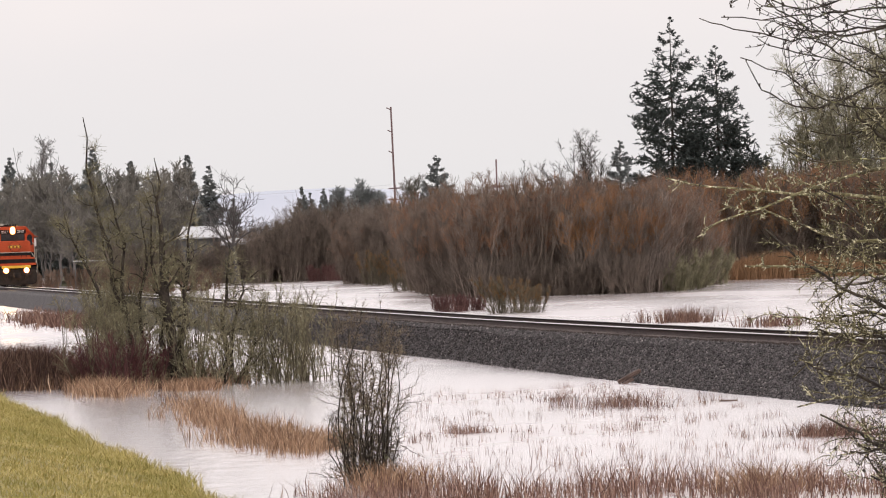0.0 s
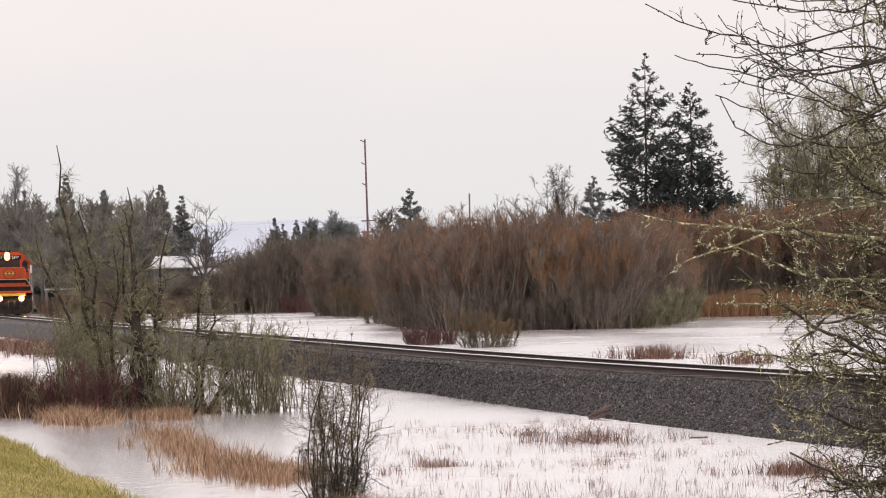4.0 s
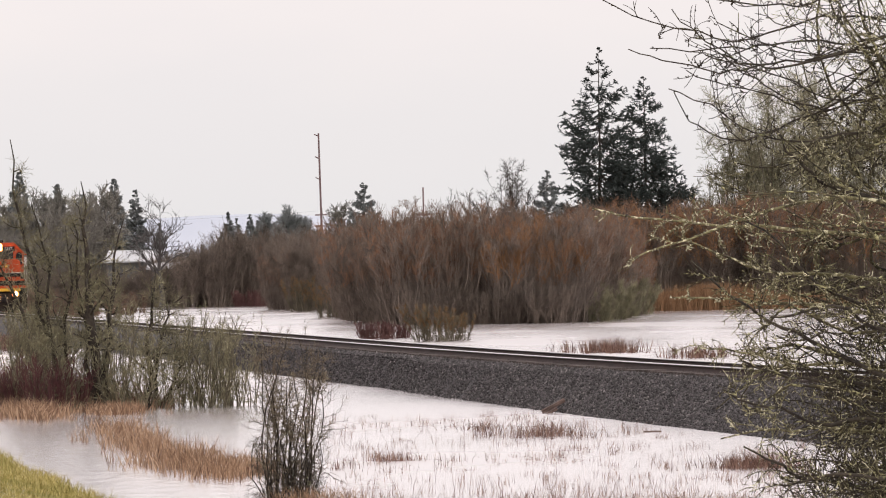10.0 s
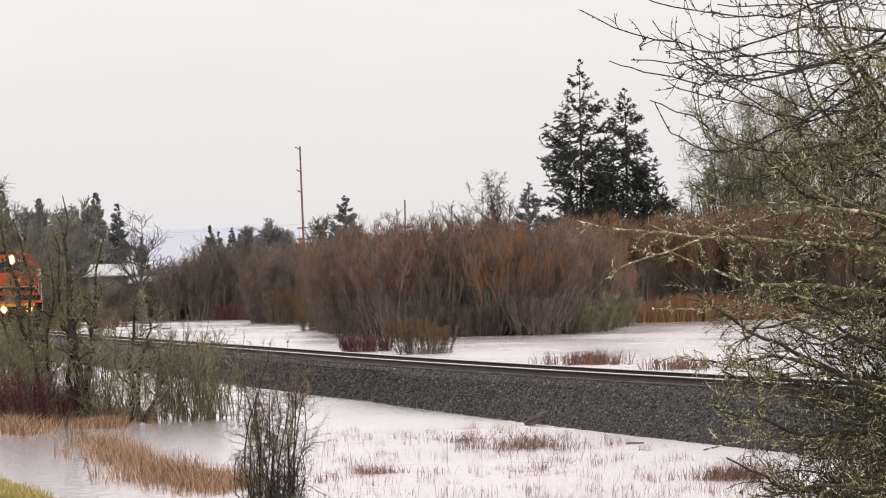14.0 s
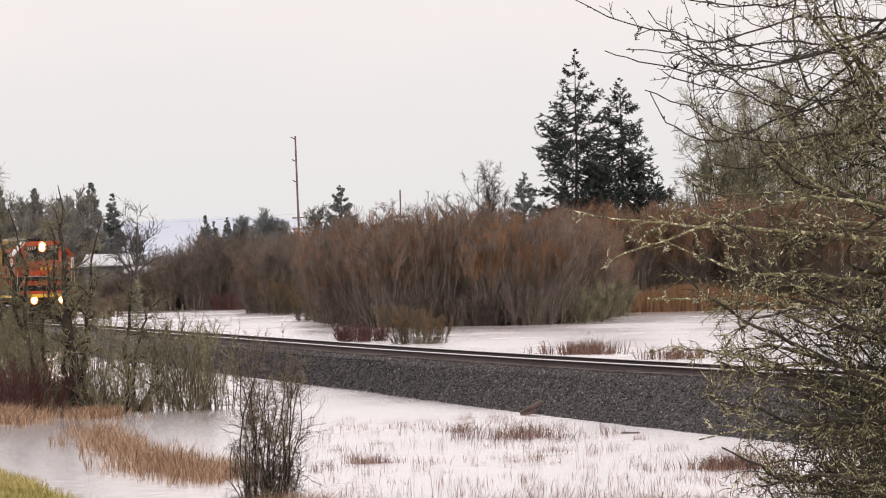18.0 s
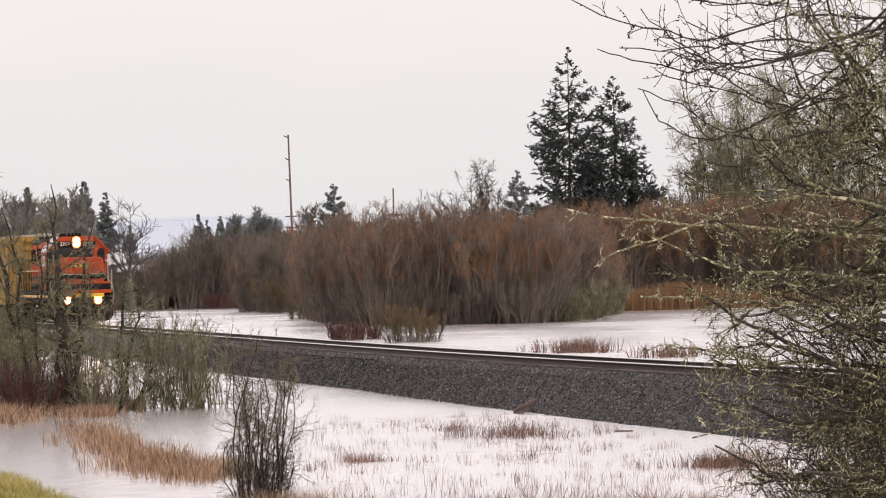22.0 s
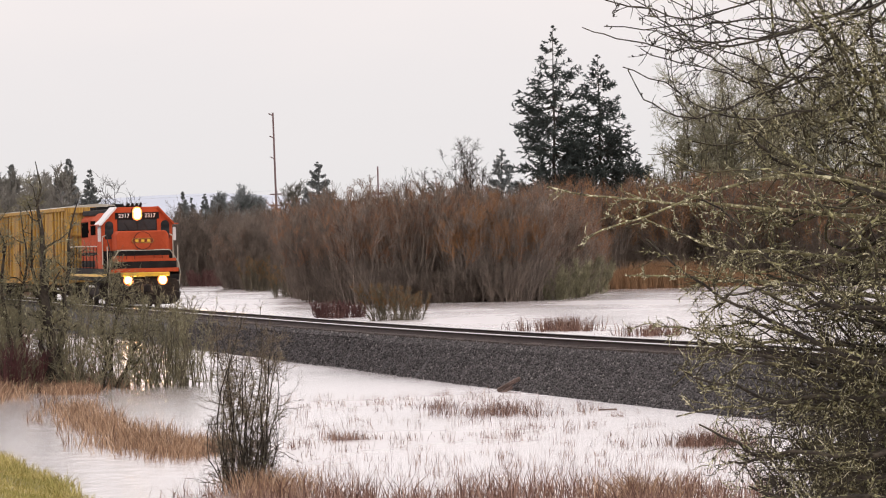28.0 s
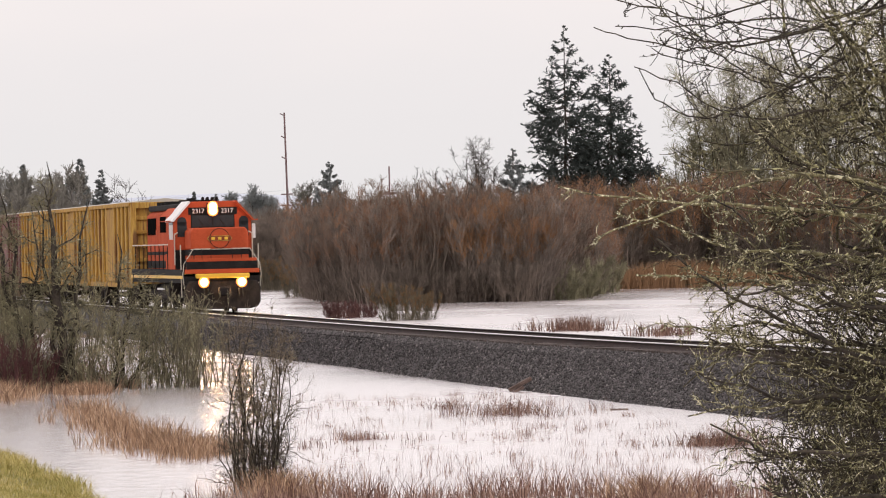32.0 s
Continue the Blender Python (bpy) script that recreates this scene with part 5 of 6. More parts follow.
def build_buildings():
    house(-34.0, 560, 6.0, 4.4, 4.3, 1.0, 84, PALE_ROOF, "farmhouse", "far farmhouse with a pale metal roof and grey walls")
    house(-30.6, 552, 3.0, 2.4, 3.5, 0.5, 86, PALE_ROOF, "shed", "low far shed with a pale roof")
    s = empty("crossing_sign", pose(-44.5, 480, 0.2), "small white sign board on a post beside the far road", "sign")
    bm = bmesh.new()
    rod(bm, (0, 0, 0), (0, 0, 2.8), 0.05)
    part("post", bm, WHITE, s)
    bx("board", WHITE, s, (-0.4, 0.4, -0.06, -0.03, 2.3, 2.8), 0.01)
    c = empty("signal_cabinet", pose(-43.4, 482, 0.1), "white equipment cabinet beside the far road", "cabinet")
    bx("body", WHITE, c, (-0.35, 0.35, -0.3, 0.3, 0, 1.2), 0.03)
    bx("roof", PALE_ROOF, c, (-0.42, 0.42, -0.37, 0.37, 1.2, 1.3), 0.02)
    r = empty("guard_rail", pose(-39.6, 484, 0.1), "pale steel guard rail along the far road", "guard rail")
    bx("beam", PALE_ROOF, r, (-1.6, 1.6, -0.04, 0.04, 2.62, 2.72), 0.02)
    for k in (-1.4, 0.0, 1.4):
        bx("post", WALL_TAN, r, (k - 0.04, k + 0.04, 0.04, 0.12, -0.4, 2.5), 0.01)
    lg = empty("driftwood_log", pose(1.87, 141.0, 0.19, 0, -27, 8), "grey broken plank washed up on the ballast", "log")
    bm = bmesh.new()
    box(bm, -0.34, 0.30, -0.08, 0.08, -0.05, 0.05, 0.018)
    part("plank", bm, LOG, lg)
    bm = bmesh.new()
    box(bm, -0.36, 0.02, -0.17, -0.03, -0.13, -0.055, 0.015)
    part("broken_end", bm, LOG, lg)
    st = empty("floating_stick", pose(3.8, 124.0, 0.0, 0, 2, 4), "dark stick floating on the flood water", "stick")
    bm = bmesh.new()
    rod(bm, (-0.2, 0, 0), (0.2, 0, 0.02), 0.03, 7, 0.02)
    part("stick_body", bm, LOG, st)


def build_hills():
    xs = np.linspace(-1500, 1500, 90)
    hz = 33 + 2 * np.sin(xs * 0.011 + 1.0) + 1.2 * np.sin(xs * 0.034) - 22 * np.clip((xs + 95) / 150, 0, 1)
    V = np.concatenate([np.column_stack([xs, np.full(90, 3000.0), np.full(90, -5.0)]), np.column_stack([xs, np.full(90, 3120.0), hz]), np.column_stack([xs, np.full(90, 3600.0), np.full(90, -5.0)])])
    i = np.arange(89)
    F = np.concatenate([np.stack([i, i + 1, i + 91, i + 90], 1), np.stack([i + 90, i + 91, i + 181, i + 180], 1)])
    tagged(new("backdrop", mesh_np("backdrop", V, [F], HILL, True)), "low far hills coloured pale blue for haze", "hills", kind="structure")


# ======== the train ========
ORANGE = material("orange_loco_paint", (0.34, 0.058, 0.024), (0.47, 0.088, 0.036), 1.2, rough=0.75, spec=0.06, bump=0.08, fine=30)
# Brown for the orange band in shade and for the emblem's dark field.
SHADE_AND_EMBLEM = material("shade_and_emblem_brown", (0.13, 0.035, 0.018), (0.24, 0.06, 0.03), 2.5, rough=0.75, spec=0.08, bump=0.1)
BLACK = material("black_loco_paint", (0.010, 0.009, 0.009), (0.024, 0.021, 0.020), 2.0, rough=0.75, bump=0.1, spec=0.1)
YELLOW = material("yellow_stripe_paint", (0.62, 0.36, 0.03), (0.74, 0.45, 0.05), 2.0, rough=0.45, bump=0.05)
GRIME = material("grimy_underframe", (0.012, 0.010, 0.010), (0.045, 0.036, 0.031), 2.5, rough=0.9, bump=0.4, spec=0.12)
CREAM = material("cream_handrail_paint", (0.40, 0.36, 0.28), (0.56, 0.52, 0.44), 3.0, rough=0.45)
OCHRE = material("ochre_boxcar_paint", (0.29, 0.155, 0.035), (0.52, 0.33, 0.085), 1.6, rough=0.7, spec=0.1, bump=0.15, fine=10, stretch=(3.0, 3.0, 0.25), flecks=((0.20, 0.105, 0.045), 1.7, 0.54))
MAROON = material("maroon_boxcar_paint", (0.10, 0.028, 0.024), (0.17, 0.05, 0.04), 0.8, rough=0.6, bump=0.15)
CAR_ROOF = material("galvanised_car_roof", (0.34, 0.32, 0.27), (0.46, 0.43, 0.36), 1.0, rough=0.55)
GLASS = material("dark_cab_glass", (0.018, 0.02, 0.022), (0.035, 0.036, 0.038), 1.5, rough=0.22, bump=0.0, spec=0.2)
VOID = material("dark_opening", (0.004, 0.004, 0.004), (0.010, 0.009, 0.009), 2.0, rough=1.0, bump=0.0, spec=0.0)
LAMP_CORE = lamp_material("headlight_lens", (1.0, 0.66, 0.34), 170.0)
LAMP_DITCH = lamp_material("ditch_light_lens", (1.0, 0.62, 0.30), 700.0)
# Dimmer orange glows for rings added to imitate glare round the lenses.
OUTER_GLARE = lamp_material("outer_glare_ring", (1.0, 0.30, 0.08), 1.6)
INNER_GLARE = lamp_material("inner_glare_ring", (1.0, 0.48, 0.20), 5.0)
LETTER = material("white_numerals", (0.70, 0.69, 0.67), (0.80, 0.79, 0.77), 3.0, rough=0.5, bump=0.0)

HEADING = 180 + math.degrees(math.atan(0.161))
AXLES = []


def wheelset(parent, y, wheel_r=0.5):
    bm = bmesh.new()
    rod(bm, (-0.95, 0, 0), (0.95, 0, 0), 0.08, 10)
    for s in (-1, 1):
        rod(bm, (s * 0.69, 0, 0), (s * 0.82, 0, 0), wheel_r, 22)
        rod(bm, (s * 0.66, 0, 0), (s * 0.69, 0, 0), wheel_r + 0.03, 22)
        for k in range(4):
            rod(bm, (s * 0.83, 0.3 * math.cos(k * 1.571), 0.3 * math.sin(k * 1.571)), (s * 0.845, 0.3 * math.cos(k * 1.571), 0.3 * math.sin(k * 1.571)), 0.06, 8)
    ob = part("wheelset", bm, GRIME, parent, "grimy steel wheels on their axle")
    ob.matrix_basis = pose(0, y, wheel_r)
    AXLES.append((ob, y, wheel_r))


def truck(parent, y, half=1.2):
    for s in (-1, 1):
        bm = bmesh.new()
        box(bm, s * 1.02 - 0.08, s * 1.02 + 0.08, y - half - 0.45, y + half + 0.45, 0.62, 0.86, 0.04)
        for k in (-half, half):
            box(bm, s * 1.02 - 0.12, s * 1.02 + 0.12, y + k - 0.2, y + k + 0.2, 0.34, 0.72, 0.04)
        box(bm, s * 1.02 - 0.1, s * 1.02 + 0.1, y - 0.35, y + 0.35, 0.3, 0.66, 0.04)
        part("side_frame", bm, GRIME, parent)
    wheelset(parent, y - half)
    wheelset(parent, y + half)


def text(name, words, size, m, mat, parent):
    cu = bpy.data.curves.new(name, "FONT")
    cu.body, cu.size, cu.extrude, cu.align_x, cu.align_y = words, size, 0.006, "CENTER", "CENTER"
    tmp = bpy.data.objects.new(name, cu)
    me = bpy.data.meshes.new_from_object(tmp)
    bpy.data.objects.remove(tmp)
    me.materials.append(mat)
    ob = child(name, me, parent)
    ob.matrix_basis = m
    return ob


def rails(parent, points, r=0.022, mat=None, name="handrail"):
    bm = bmesh.new()
    for a, b in zip(points, points[1:]):
        rod(bm, a, b, r, 6)
    return part(name, bm, mat or CREAM, parent)


def build_locomotive():
    """Four-axle road switcher, front at y = 0, rails at z = 0, running along +y."""
    L = empty("locomotive", pose(0, 0, 0), "orange and black diesel locomotive with yellow trim and lit headlights", "locomotive")
    # frame, deck and pilot
    bx("frame", BLACK, L, (-1.5, 1.5, -19.9, -0.55, 1.18, 1.42), 0.03)
    for s in (-1, 1):
        bx("side_sill", BLACK, L, (s * 1.53 - 0.03, s * 1.53 + 0.03, -19.9, -0.7, 1.42, 1.72), 0.01)
        bx("sill_stripe", YELLOW, L, (s * 1.565 - 0.015, s * 1.565 + 0.015, -19.9, -0.7, 1.36, 1.48), 0.004)
    bx("deck", BLACK, L, (-1.5, 1.5, -19.9, -0.62, 1.60, 1.72), 0.02)
    bx("end_plate", ORANGE, L, (-1.48, 1.48, -0.62, -0.52, 1.55, 1.72), 0.015)
    bx("end_panel", BLACK, L, (-1.40, 1.40, -0.63, -0.59, 1.722, 2.02), 0.01)
    bx("end_panel_stripe", ORANGE, L, (-1.40, 1.40, -0.63, -0.585, 2.022, 2.14), 0.01)
    bx("anticlimber", YELLOW, L, (-1.06, 1.06, -0.60, -0.28, 1.36, 1.54), 0.03)
    prism("pilot_plow", GRIME, L, [(-1.5, 0.42), (-1.38, 0.22), (-1.1, 0.14), (1.1, 0.14), (1.38, 0.22), (1.5, 0.42), (1.5, 0.75), (1.5, 1.0), (1.35, 1.25), (-1.35, 1.25), (-1.5, 1.0), (-1.5, 0.75)], -0.62, -0.42, 0.03)
    bm = bmesh.new()
    box(bm, -0.16, 0.16, -0.5, 0.1, 0.72, 0.98, 0.04)
    box(bm, -0.22, 0.22, -0.05, 0.22, 0.66, 1.02, 0.06)
    part("coupler", bm, GRIME, L)
    for x in (-0.75, -0.6, 0.6, 0.75):
        bm = bmesh.new()
        rod(bm, (x, -0.4, 1.1), (x * 1.02, -0.28, 0.62), 0.035, 8)
        part("brake_hose", bm, BLACK, L)
    # steps and front railings
    for s in (-1, 1):
        bm = bmesh.new()
        for z in (0.42, 0.75, 1.08, 1.4):
            box(bm, s * 1.3 - 0.22, s * 1.3 + 0.22, -1.15, -0.66, z, z + 0.05)
        box(bm, s * 1.07 - 0.02, s * 1.07 + 0.02, -1.2, -0.64, 0.35, 1.6)
        part("steps", bm, GRIME, L)
        rails(L, [(s * 1.5, -0.62, 0.95), (s * 1.56, -0.6, 1.5), (s * 1.5, -0.6, 1.95), (s * 1.12, -0.6, 2.52), (s * 0.42, -0.6, 2.52)], 0.017)
        for x in (0.42, 0.78, 1.1):
            rails(L, [(s * x, -0.6, 2.1), (s * x, -0.6, 2.52)], 0.016, BLACK, "stanchion")
        rails(L, [(s * 1.53, -1.3, 0.6), (s * 1.55, -1.3, 2.7)])
        # long side handrail with its posts
        rails(L, [(s * 1.52, -5.9, 2.72), (s * 1.52, -19.6, 2.72)])
        for n in range(9):
            rails(L, [(s * 1.52, -6.2 - n * 1.55, 1.7), (s * 1.52, -6.2 - n * 1.55, 2.74)], 0.02, BLACK, "stanchion")
    # low nose with its stripes
    prism("nose", ORANGE, L, [(-1.14, 2.5), (1.14, 2.5), (1.15, 3.2), (1.02, 3.36), (-1.02, 3.36), (-1.15, 3.2)], -3.3, -1.15, 0.06)
    # The lowest band is orange with its shade put into the paint.
    for n, (z0, z1, mat) in enumerate(((1.72, 1.80, SHADE_AND_EMBLEM), (1.80, 2.12, BLACK), (2.12, 2.27, ORANGE), (2.27, 2.5, BLACK))):
        bx("nose_band", mat, L, (-1.14, 1.14, -3.3, -1.15 - 0.004 * (n % 2), z0, z1), 0.01)
    bx("nose_line", CREAM, L, (-1.15, 1.15, -1.16, -1.135, 2.49, 2.52), 0.004)
    # emblem: plain shapes
    bm = bmesh.new()
    bmesh.ops.create_cone(bm, cap_ends=True, segments=28, radius1=0.40, radius2=0.40, depth=0.02, matrix=pose(0, -1.13, 2.93, 90))
    part("emblem_ring", bm, BLACK, L)
    bm = bmesh.new()
    bmesh.ops.create_cone(bm, cap_ends=True, segments=28, radius1=0.375, radius2=0.375, depth=0.02, matrix=pose(0, -1.125, 2.93, 90))
    part("emblem_disc", bm, ORANGE, L)
    prism("emblem_plate", OCHRE, L, [(-0.42, 2.82), (0.42, 2.82), (0.50, 2.93), (0.42, 3.04), (-0.42, 3.04), (-0.50, 2.93)], -1.118, -1.10)
    prism("emblem_field", SHADE_AND_EMBLEM, L, [(-0.40, 2.845), (0.40, 2.845), (0.465, 2.93), (0.40, 3.015), (-0.40, 3.015), (-0.465, 2.93)], -1.104, -1.096)
    for x in (-0.26, 0.0, 0.26):
        bx("emblem_bar", YELLOW, L, (x - 0.07, x + 0.07, -1.10, -1.088, 2.875, 2.985), 0.002)
    # cab
    cab = prism("cab", ORANGE, L, [(-1.55, 1.72), (1.55, 1.72), (1.55, 3.72), (1.50, 3.80), (0.95, 4.36), (0.75, 4.42), (-0.75, 4.42), (-0.95, 4.36), (-1.50, 3.80), (-1.55, 3.72)], -5.7, -3.3, 0.02)
    bx("cab_skirt", BLACK, L, (-1.54, 1.54, -3.32, -3.285, 1.73, 2.5), 0.004)
    for s in (-1, 1):
        prism("roof_trim", WHITE if s > 0 else ORANGE, cab, [(s * 1.66, 3.66), (s * 1.60, 3.62), (s * 0.90, 4.38), (s * 0.94, 4.44)], -5.9, -3.12)
        bm = bmesh.new()
        box(bm, s * 1.24 - 0.19, s * 1.24 + 0.19, -3.305, -3.285, 3.02, 3.62, 0.0)
        bmesh.ops.create_cone(bm, cap_ends=True, segments=20, radius1=0.19, radius2=0.19, depth=0.02, matrix=pose(s * 1.24, -3.295, 3.62, 90))
        part("front_door_window", bm, GLASS, cab, "round-topped dark window in the cab front")
        bx("door_frame", ORANGE, cab, (s * 1.24 - 0.24, s * 1.24 + 0.24, -3.302, -3.287, 2.5, 2.98), 0.004)
        bx("side_window", GLASS, cab, (s * 1.555 - 0.01, s * 1.555 + 0.01, -5.2, -3.75, 2.95, 3.6), 0.004)
        bx("sun_visor", ORANGE, cab, (s * 1.72 - 0.16, s * 1.72 + 0.16, -5.3, -3.7, 3.64, 3.68), 0.008)
        rails(cab, [(s * 1.56, -3.22, 1.9), (s * 1.56, -3.22, 3.12), (s * 1.42, -3.22, 3.2)], 0.026)
        bx("mirror", WHITE, cab, (s * 1.66 - 0.07, s * 1.66 + 0.07, -3.5, -3.45, 2.92, 3.5), 0.008)
        bx("number_board", BLACK, cab, (s * 0.60 - 0.36, s * 0.60 + 0.36, -3.302, -3.27, 3.90, 4.16), 0.008)
        text("road_number", "2317", 0.25, pose(s * 0.58, -3.266, 4.03, 90, 0, 180), LETTER, cab)
    bx("windshield", GLASS, cab, (-0.84, 0.84, -3.305, -3.282, 3.40, 3.86), 0.008)
    bx("windshield_seal", BLACK, cab, (-0.88, 0.88, -3.303, -3.287, 3.36, 3.90), 0.006)
    bx("windshield_post", BLACK, cab, (-0.02, 0.02, -3.306, -3.278, 3.40, 3.86), 0.004)
    for x in (-0.5, 0.36):
        rails(cab, [(x, -3.27, 3.40), (x + 0.22, -3.27, 3.74)], 0.012, BLACK, "wiper")
    bx("number_band", BLACK, cab, (-0.98, 0.98, -3.301, -3.288, 3.885, 4.18), 0.006)
    # electrical cabinet behind the cab, with its dark vents
    el = prism("electrical_cabinet", ORANGE, L, [(-1.5, 2.46), (1.5, 2.46), (1.5, 3.86), (1.15, 4.2), (-1.15, 4.2), (-1.5, 3.86)], -9.0, -5.7, 0.03)
    for s in (-1, 1):
        bx("vent", VOID, el, (s * 1.5 - 0.02, s * 1.5 + 0.015, -8.85, -6.7, 3.22, 3.86), 0.01, "dark vent opening")
        bx("access_door", ORANGE, el, (s * 1.5 - 0.02, s * 1.5 + 0.02, -6.5, -5.85, 2.6, 3.7), 0.012)
        bx("lower_band", BLACK, L, (s * 1.30 - 0.05, s * 1.30 + 0.05, -8.3, -5.72, 2.34, 2.45), 0.01)
        # White strip stands in for the glint along the fuel tank.
        bx("tank_glint", WHITE, L, (s * 1.42 - 0.02, s * 1.42 + 0.02, -11.0, -8.6, 0.88, 0.96), 0.008, "pale strip imitating a glint on the fuel tank")
    bx("headlight_housing", BLACK, cab, (-0.24, 0.24, -3.32, -3.2, 3.86, 4.36), 0.04)
    def lamp(parent, name, x, y, z, lens, label):
        """A lit lens with two wider glowing rings behind it that imitate its glare."""
        rings = (("glare_ring", 0.22, OUTER_GLARE), ("inner_glare_ring", 0.165, INNER_GLARE), ("lamp_core", 0.11, lens))
        top = None
        for k, (ring, r, mat) in enumerate(rings):
            bm = bmesh.new()
            bmesh.ops.create_cone(bm, cap_ends=True, segments=24, radius1=r * 0.97, radius2=r, depth=0.04, matrix=pose(x, y + 0.03 * k, z, 90))
            if top is None:
                top = part(name, bm, mat, parent, label)
            else:
                part(ring, bm, mat, top)

    for n, z in enumerate((4.21, 4.04)):
        lamp(cab, "headlight", 0, -3.18 + 0.012 * n, z, LAMP_CORE, "lit warm headlight")
    for s in (-1, 1):
        bx("ditch_light_bracket", BLACK, L, (s * 0.75 - 0.17, s * 0.75 + 0.17, -0.5, -0.38, 1.06, 1.34), 0.02)
        lamp(L, "ditch_light", s * 0.75, -0.36, 1.2, LAMP_DITCH, "lit warm ditch light")
    bm = bmesh.new()
    for x in (-0.28, -0.1, 0.1, 0.28):
        rod(bm, (x, -4.6, 4.52), (x, -4.05 - abs(x) * 0.4, 4.54), 0.03, 8, 0.07)
    box(bm, -0.35, 0.35, -4.7, -4.5, 4.42, 4.5)
    part("air_horn", bm, BLACK, L)
    # long hood
    prism("hood", ORANGE, L, [(-0.92, 1.72), (0.92, 1.72), (0.92, 3.95), (0.72, 4.16), (-0.72, 4.16), (-0.92, 3.95)], -19.2, -5.7, 0.03)
    bx("hood_roof", BLACK, L, (-0.86, 0.86, -19.0, -5.9, 4.14, 4.38), 0.05)
    for s in (-1, 1):
        bx("radiator_grille", VOID, L, (s * 0.93 - 0.03, s * 0.93 + 0.03, -18.7, -15.6, 3.15, 3.85), 0.01, "dark radiator grille")
        bx("intake_grille", VOID, L, (s * 0.93 - 0.03, s * 0.93 + 0.03, -7.4, -6.0, 3.2, 3.85), 0.01)
        bx("hood_band", BLACK, L, (s * 0.93 - 0.012, s * 0.93 + 0.012, -19.1, -5.72, 1.76, 2.06), 0.004)
        bx("hood_band", BLACK, L, (s * 0.93 - 0.012, s * 0.93 + 0.012, -19.1, -5.72, 2.30, 2.44), 0.004)
        bx("blower_bulge", ORANGE, L, (s * 1.05 - 0.2, s * 1.05 + 0.2, -12.5, -9.6, 3.45, 4.05), 0.05)
        for n in range(9):
            bx("hood_door", ORANGE, L, (s * 0.94 - 0.012, s * 0.94 + 0.012, -15.6 + n * 0.82, -14.88 + n * 0.82, 2.45, 3.35), 0.01)
        bx("battery_box", ORANGE, L, (s * 1.25 - 0.24, s * 1.25 + 0.24, -7.2, -5.75, 1.72, 2.35), 0.03)
        bm = bmesh.new()
        rod(bm, (s * 1.1, -11.2, 1.0), (s * 1.1, -6.6, 1.0), 0.16, 12)
        part("air_reservoir", bm, GRIME, L)
    for y in (-18.3, -16.9, -15.5, -10.0):
        bm = bmesh.new()
        rod(bm, (0, y, 4.36), (0, y, 4.54), 0.58, 20)
        part("roof_fan", bm, BLACK, L)
    bm = bmesh.new()
    rod(bm, (0, -10.6, 4.26), (0, -10.6, 4.62), 0.2, 14)
    part("exhaust_stack", bm, BLACK, L)
    prism("fuel_tank", GRIME, L, [(-1.4, 0.55), (-1.1, 0.32), (1.1, 0.32), (1.4, 0.55), (1.4, 0.9), (1.2, 1.15), (-1.2, 1.15), (-1.4, 0.9)], -11.2, -6.8, 0.03)
    truck(L, -4.1, 1.37)
    truck(L, -16.0, 1.37)
    return L


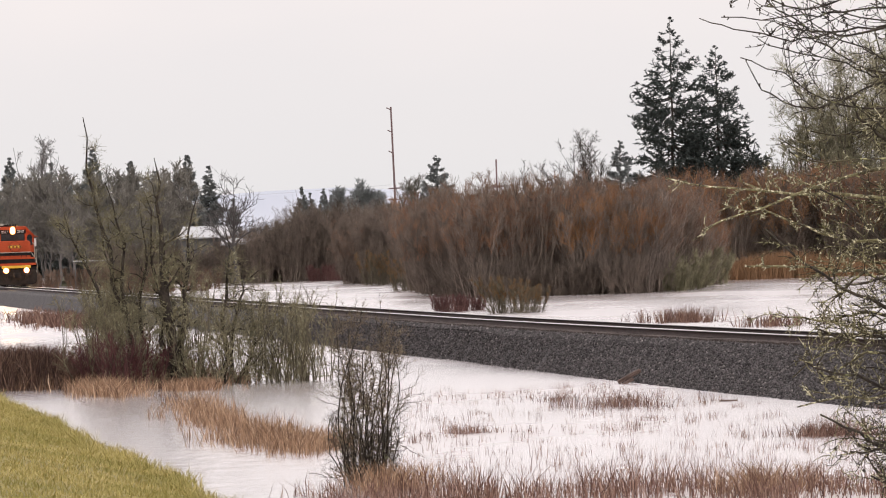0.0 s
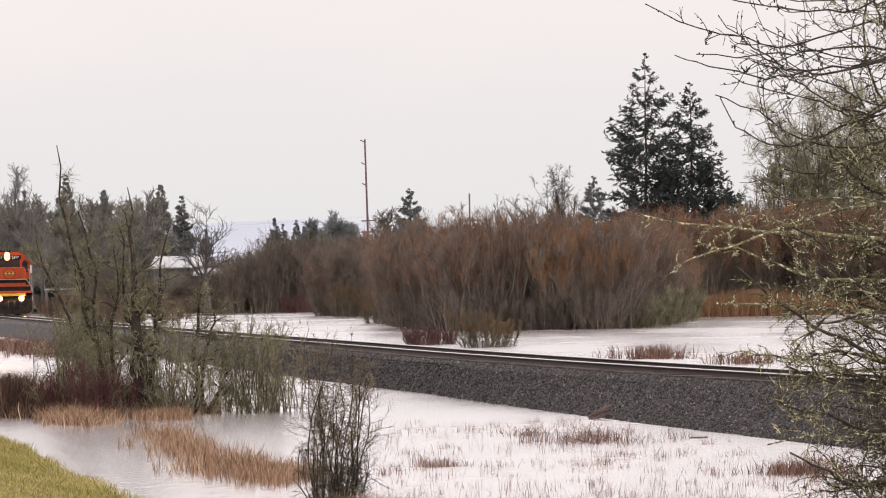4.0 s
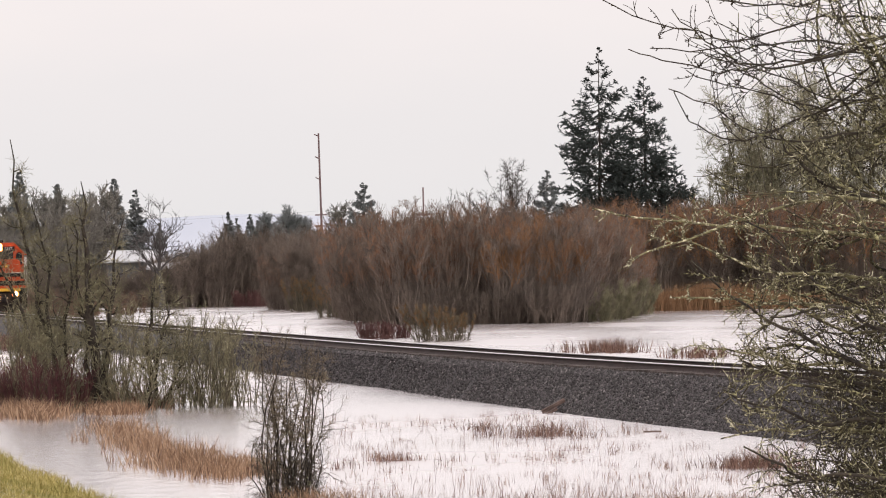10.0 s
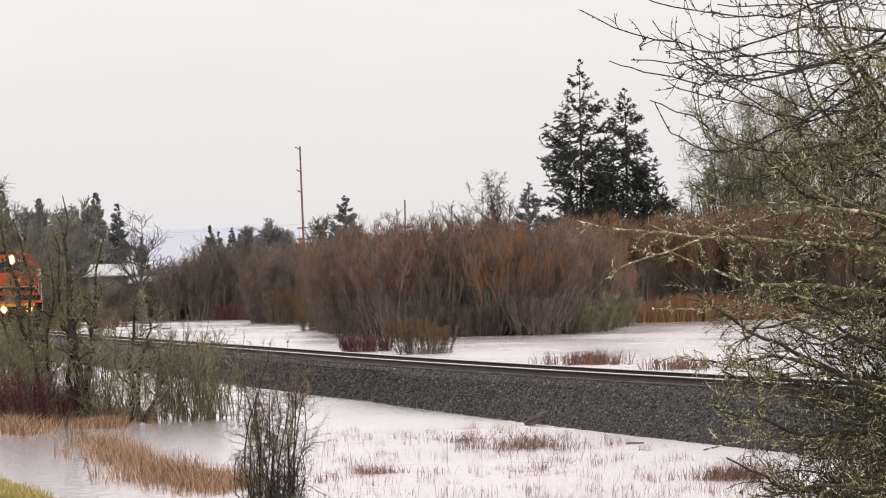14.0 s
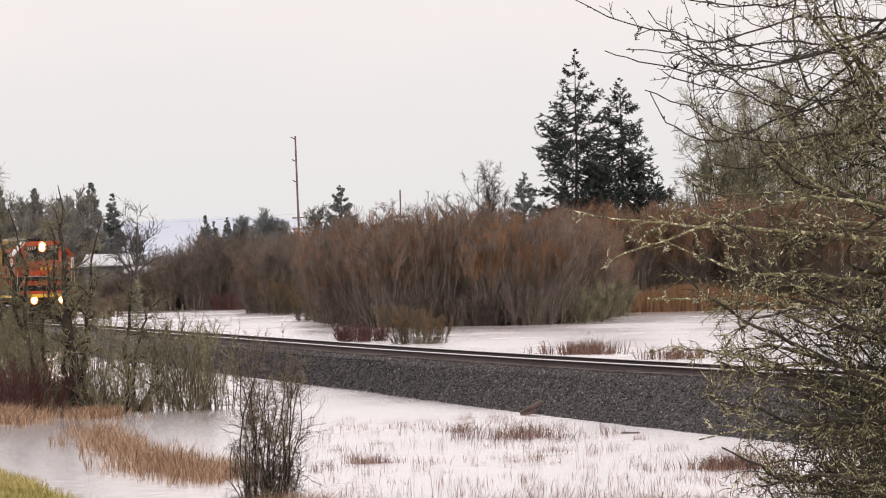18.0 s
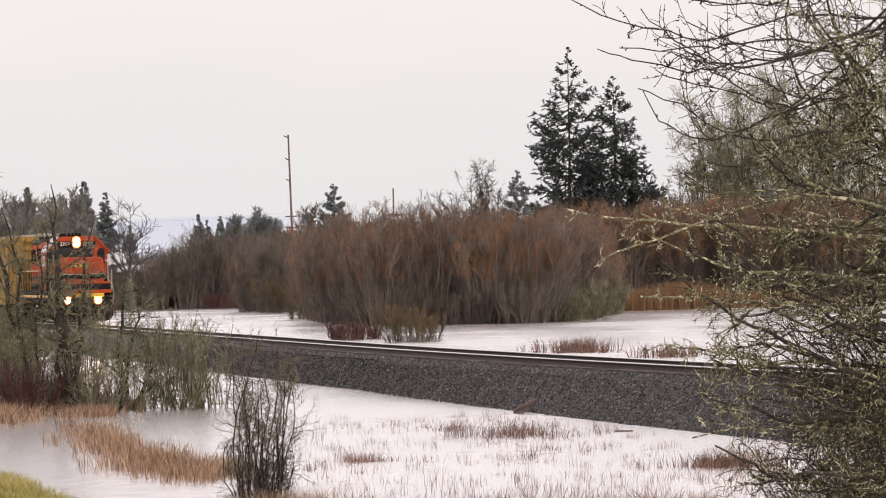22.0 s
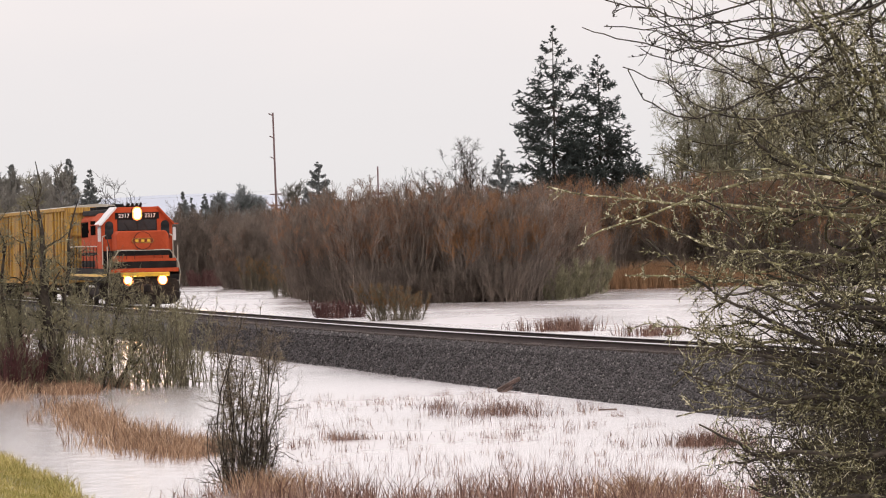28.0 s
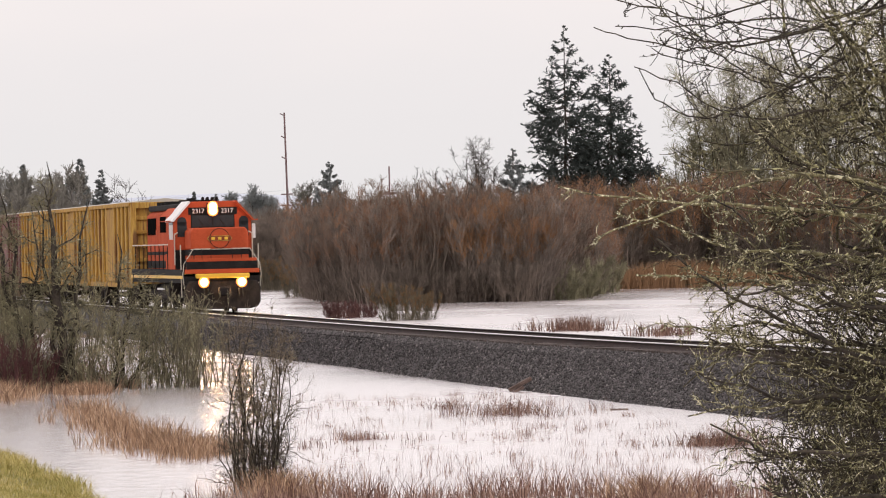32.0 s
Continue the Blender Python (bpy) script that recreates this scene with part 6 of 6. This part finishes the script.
def build_boxcar(paint, label, category="boxcar"):
    """Outside-post boxcar, front end at y = 0."""
    B = empty("boxcar", pose(0, 0, 0), label, category, "freight cars")
    n = 17.9
    body = bx("body", paint, B, (-1.38, 1.38, -n, -0.25, 1.05, 4.5), 0.02)
    for s in (-1, 1):
        for k in range(11):
            if k == 5:
                continue
            y = -0.65 - k * (n - 0.95) / 10.0
            prism("side_post", paint, body, [(s * 1.37, 1.05), (s * 1.49, 1.1), (s * 1.49, 4.4), (s * 1.37, 4.45)], y - 0.27, y + 0.27, 0.04)
        bx("door", paint, body, (s * 1.43 - 0.04, s * 1.43 + 0.04, -n / 2 - 1.6, -n / 2 + 1.5, 1.15, 4.35), 0.02)
        bx("side_sill", paint, body, (s * 1.46 - 0.07, s * 1.46 + 0.07, -n, -0.25, 0.92, 1.12), 0.01)
        bx("top_chord", paint, body, (s * 1.45 - 0.09, s * 1.45 + 0.09, -n, -0.2, 4.42, 4.58), 0.01)
        bx("corner_post", paint, body, (s * 1.36 - 0.12, s * 1.36 + 0.12, -0.34, -0.02, 1.0, 4.58), 0.02)
        rails(B, [(s * 1.47, -0.5, 1.2), (s * 1.47, -0.5, 2.6)], 0.02, paint, "grab_iron")
    for z in (1.5, 2.1, 2.7, 3.3, 3.9):
        bx("end_rib", paint, body, (-1.24, 1.24, -0.3, -0.12, z - 0.08, z + 0.08), 0.04)
    for x in (-1.16, -0.78):
        rails(B, [(x, 0.0, 1.1), (x, 0.0, 4.4)], 0.025, paint, "ladder_rail")
    for k in range(8):
        rails(B, [(-1.16, 0.0, 1.3 + k * 0.4), (-0.78, 0.0, 1.3 + k * 0.4)], 0.02, paint, "ladder_rung")
    bx("end_brace", paint, body, (-0.1, 0.1, -0.3, -0.06, 1.05, 4.4), 0.02)
    bx("end_beam", paint, body, (-1.24, 1.24, -0.3, -0.02, 4.32, 4.58), 0.02)
    prism("car_roof", CAR_ROOF, B, [(-1.46, 4.56), (1.46, 4.56), (1.46, 4.60), (0, 4.74), (-1.46, 4.60)], -n - 0.05, -0.05, 0.01)
    bx("underframe", GRIME, B, (-0.5, 0.5, -n - 0.4, 0.4, 0.75, 1.05), 0.03)
    truck(B, -2.4, 0.88)
    truck(B, -n + 2.2, 0.88)
    return B


TRAIN = []


def build_train():
    TRAIN.append((build_locomotive(), 0.0))
    TRAIN.append((build_boxcar(OCHRE, "ochre-yellow outside-post boxcar coupled behind the locomotive"), 20.5))
    TRAIN.append((build_boxcar(OCHRE, "ochre-yellow outside-post boxcar farther back in the train"), 39.4))
    TRAIN.append((build_boxcar(OCHRE, "third ochre-yellow outside-post boxcar of the train"), 58.3))
    TRAIN.append((build_boxcar(MAROON, "dull maroon boxcar far back in the train"), 77.2))


SPEED = 5.98
HEAD_START = 410.5     # distance of the front coupler at the start


def motions():
    """The train rolls in at a steady pace, and its wheels turn."""
    times = [0.0, 0.1] + [float(t) for t in range(1, 32)] + [31.9, 32.0]
    direction = Vector((0.161, -1.0)).normalized()
    for thing, back in TRAIN:
        rows = []
        for t in times:
            y = HEAD_START - (SPEED * t - back) * abs(direction.y)
            rows.append((t, pose(float(track_x(np.array(max(y, 190.0)))), y, RAIL, 0, 0, HEADING)))
        walk(thing, rows)
    step = [i * 0.1 for i in range(321)]
    for ob, y, r in AXLES:
        walk(ob, [(t, pose(0, y, r, -math.degrees(SPEED * t / r), 0, 0)) for t in step])


build_ground()
build_hills()
build_lawn()
build_embankment()
build_buildings()
build_poles()
build_far_trees()
build_willows()
build_bank_trees()
build_reeds()
build_near_tree()
build_train()
build_track()
motions()
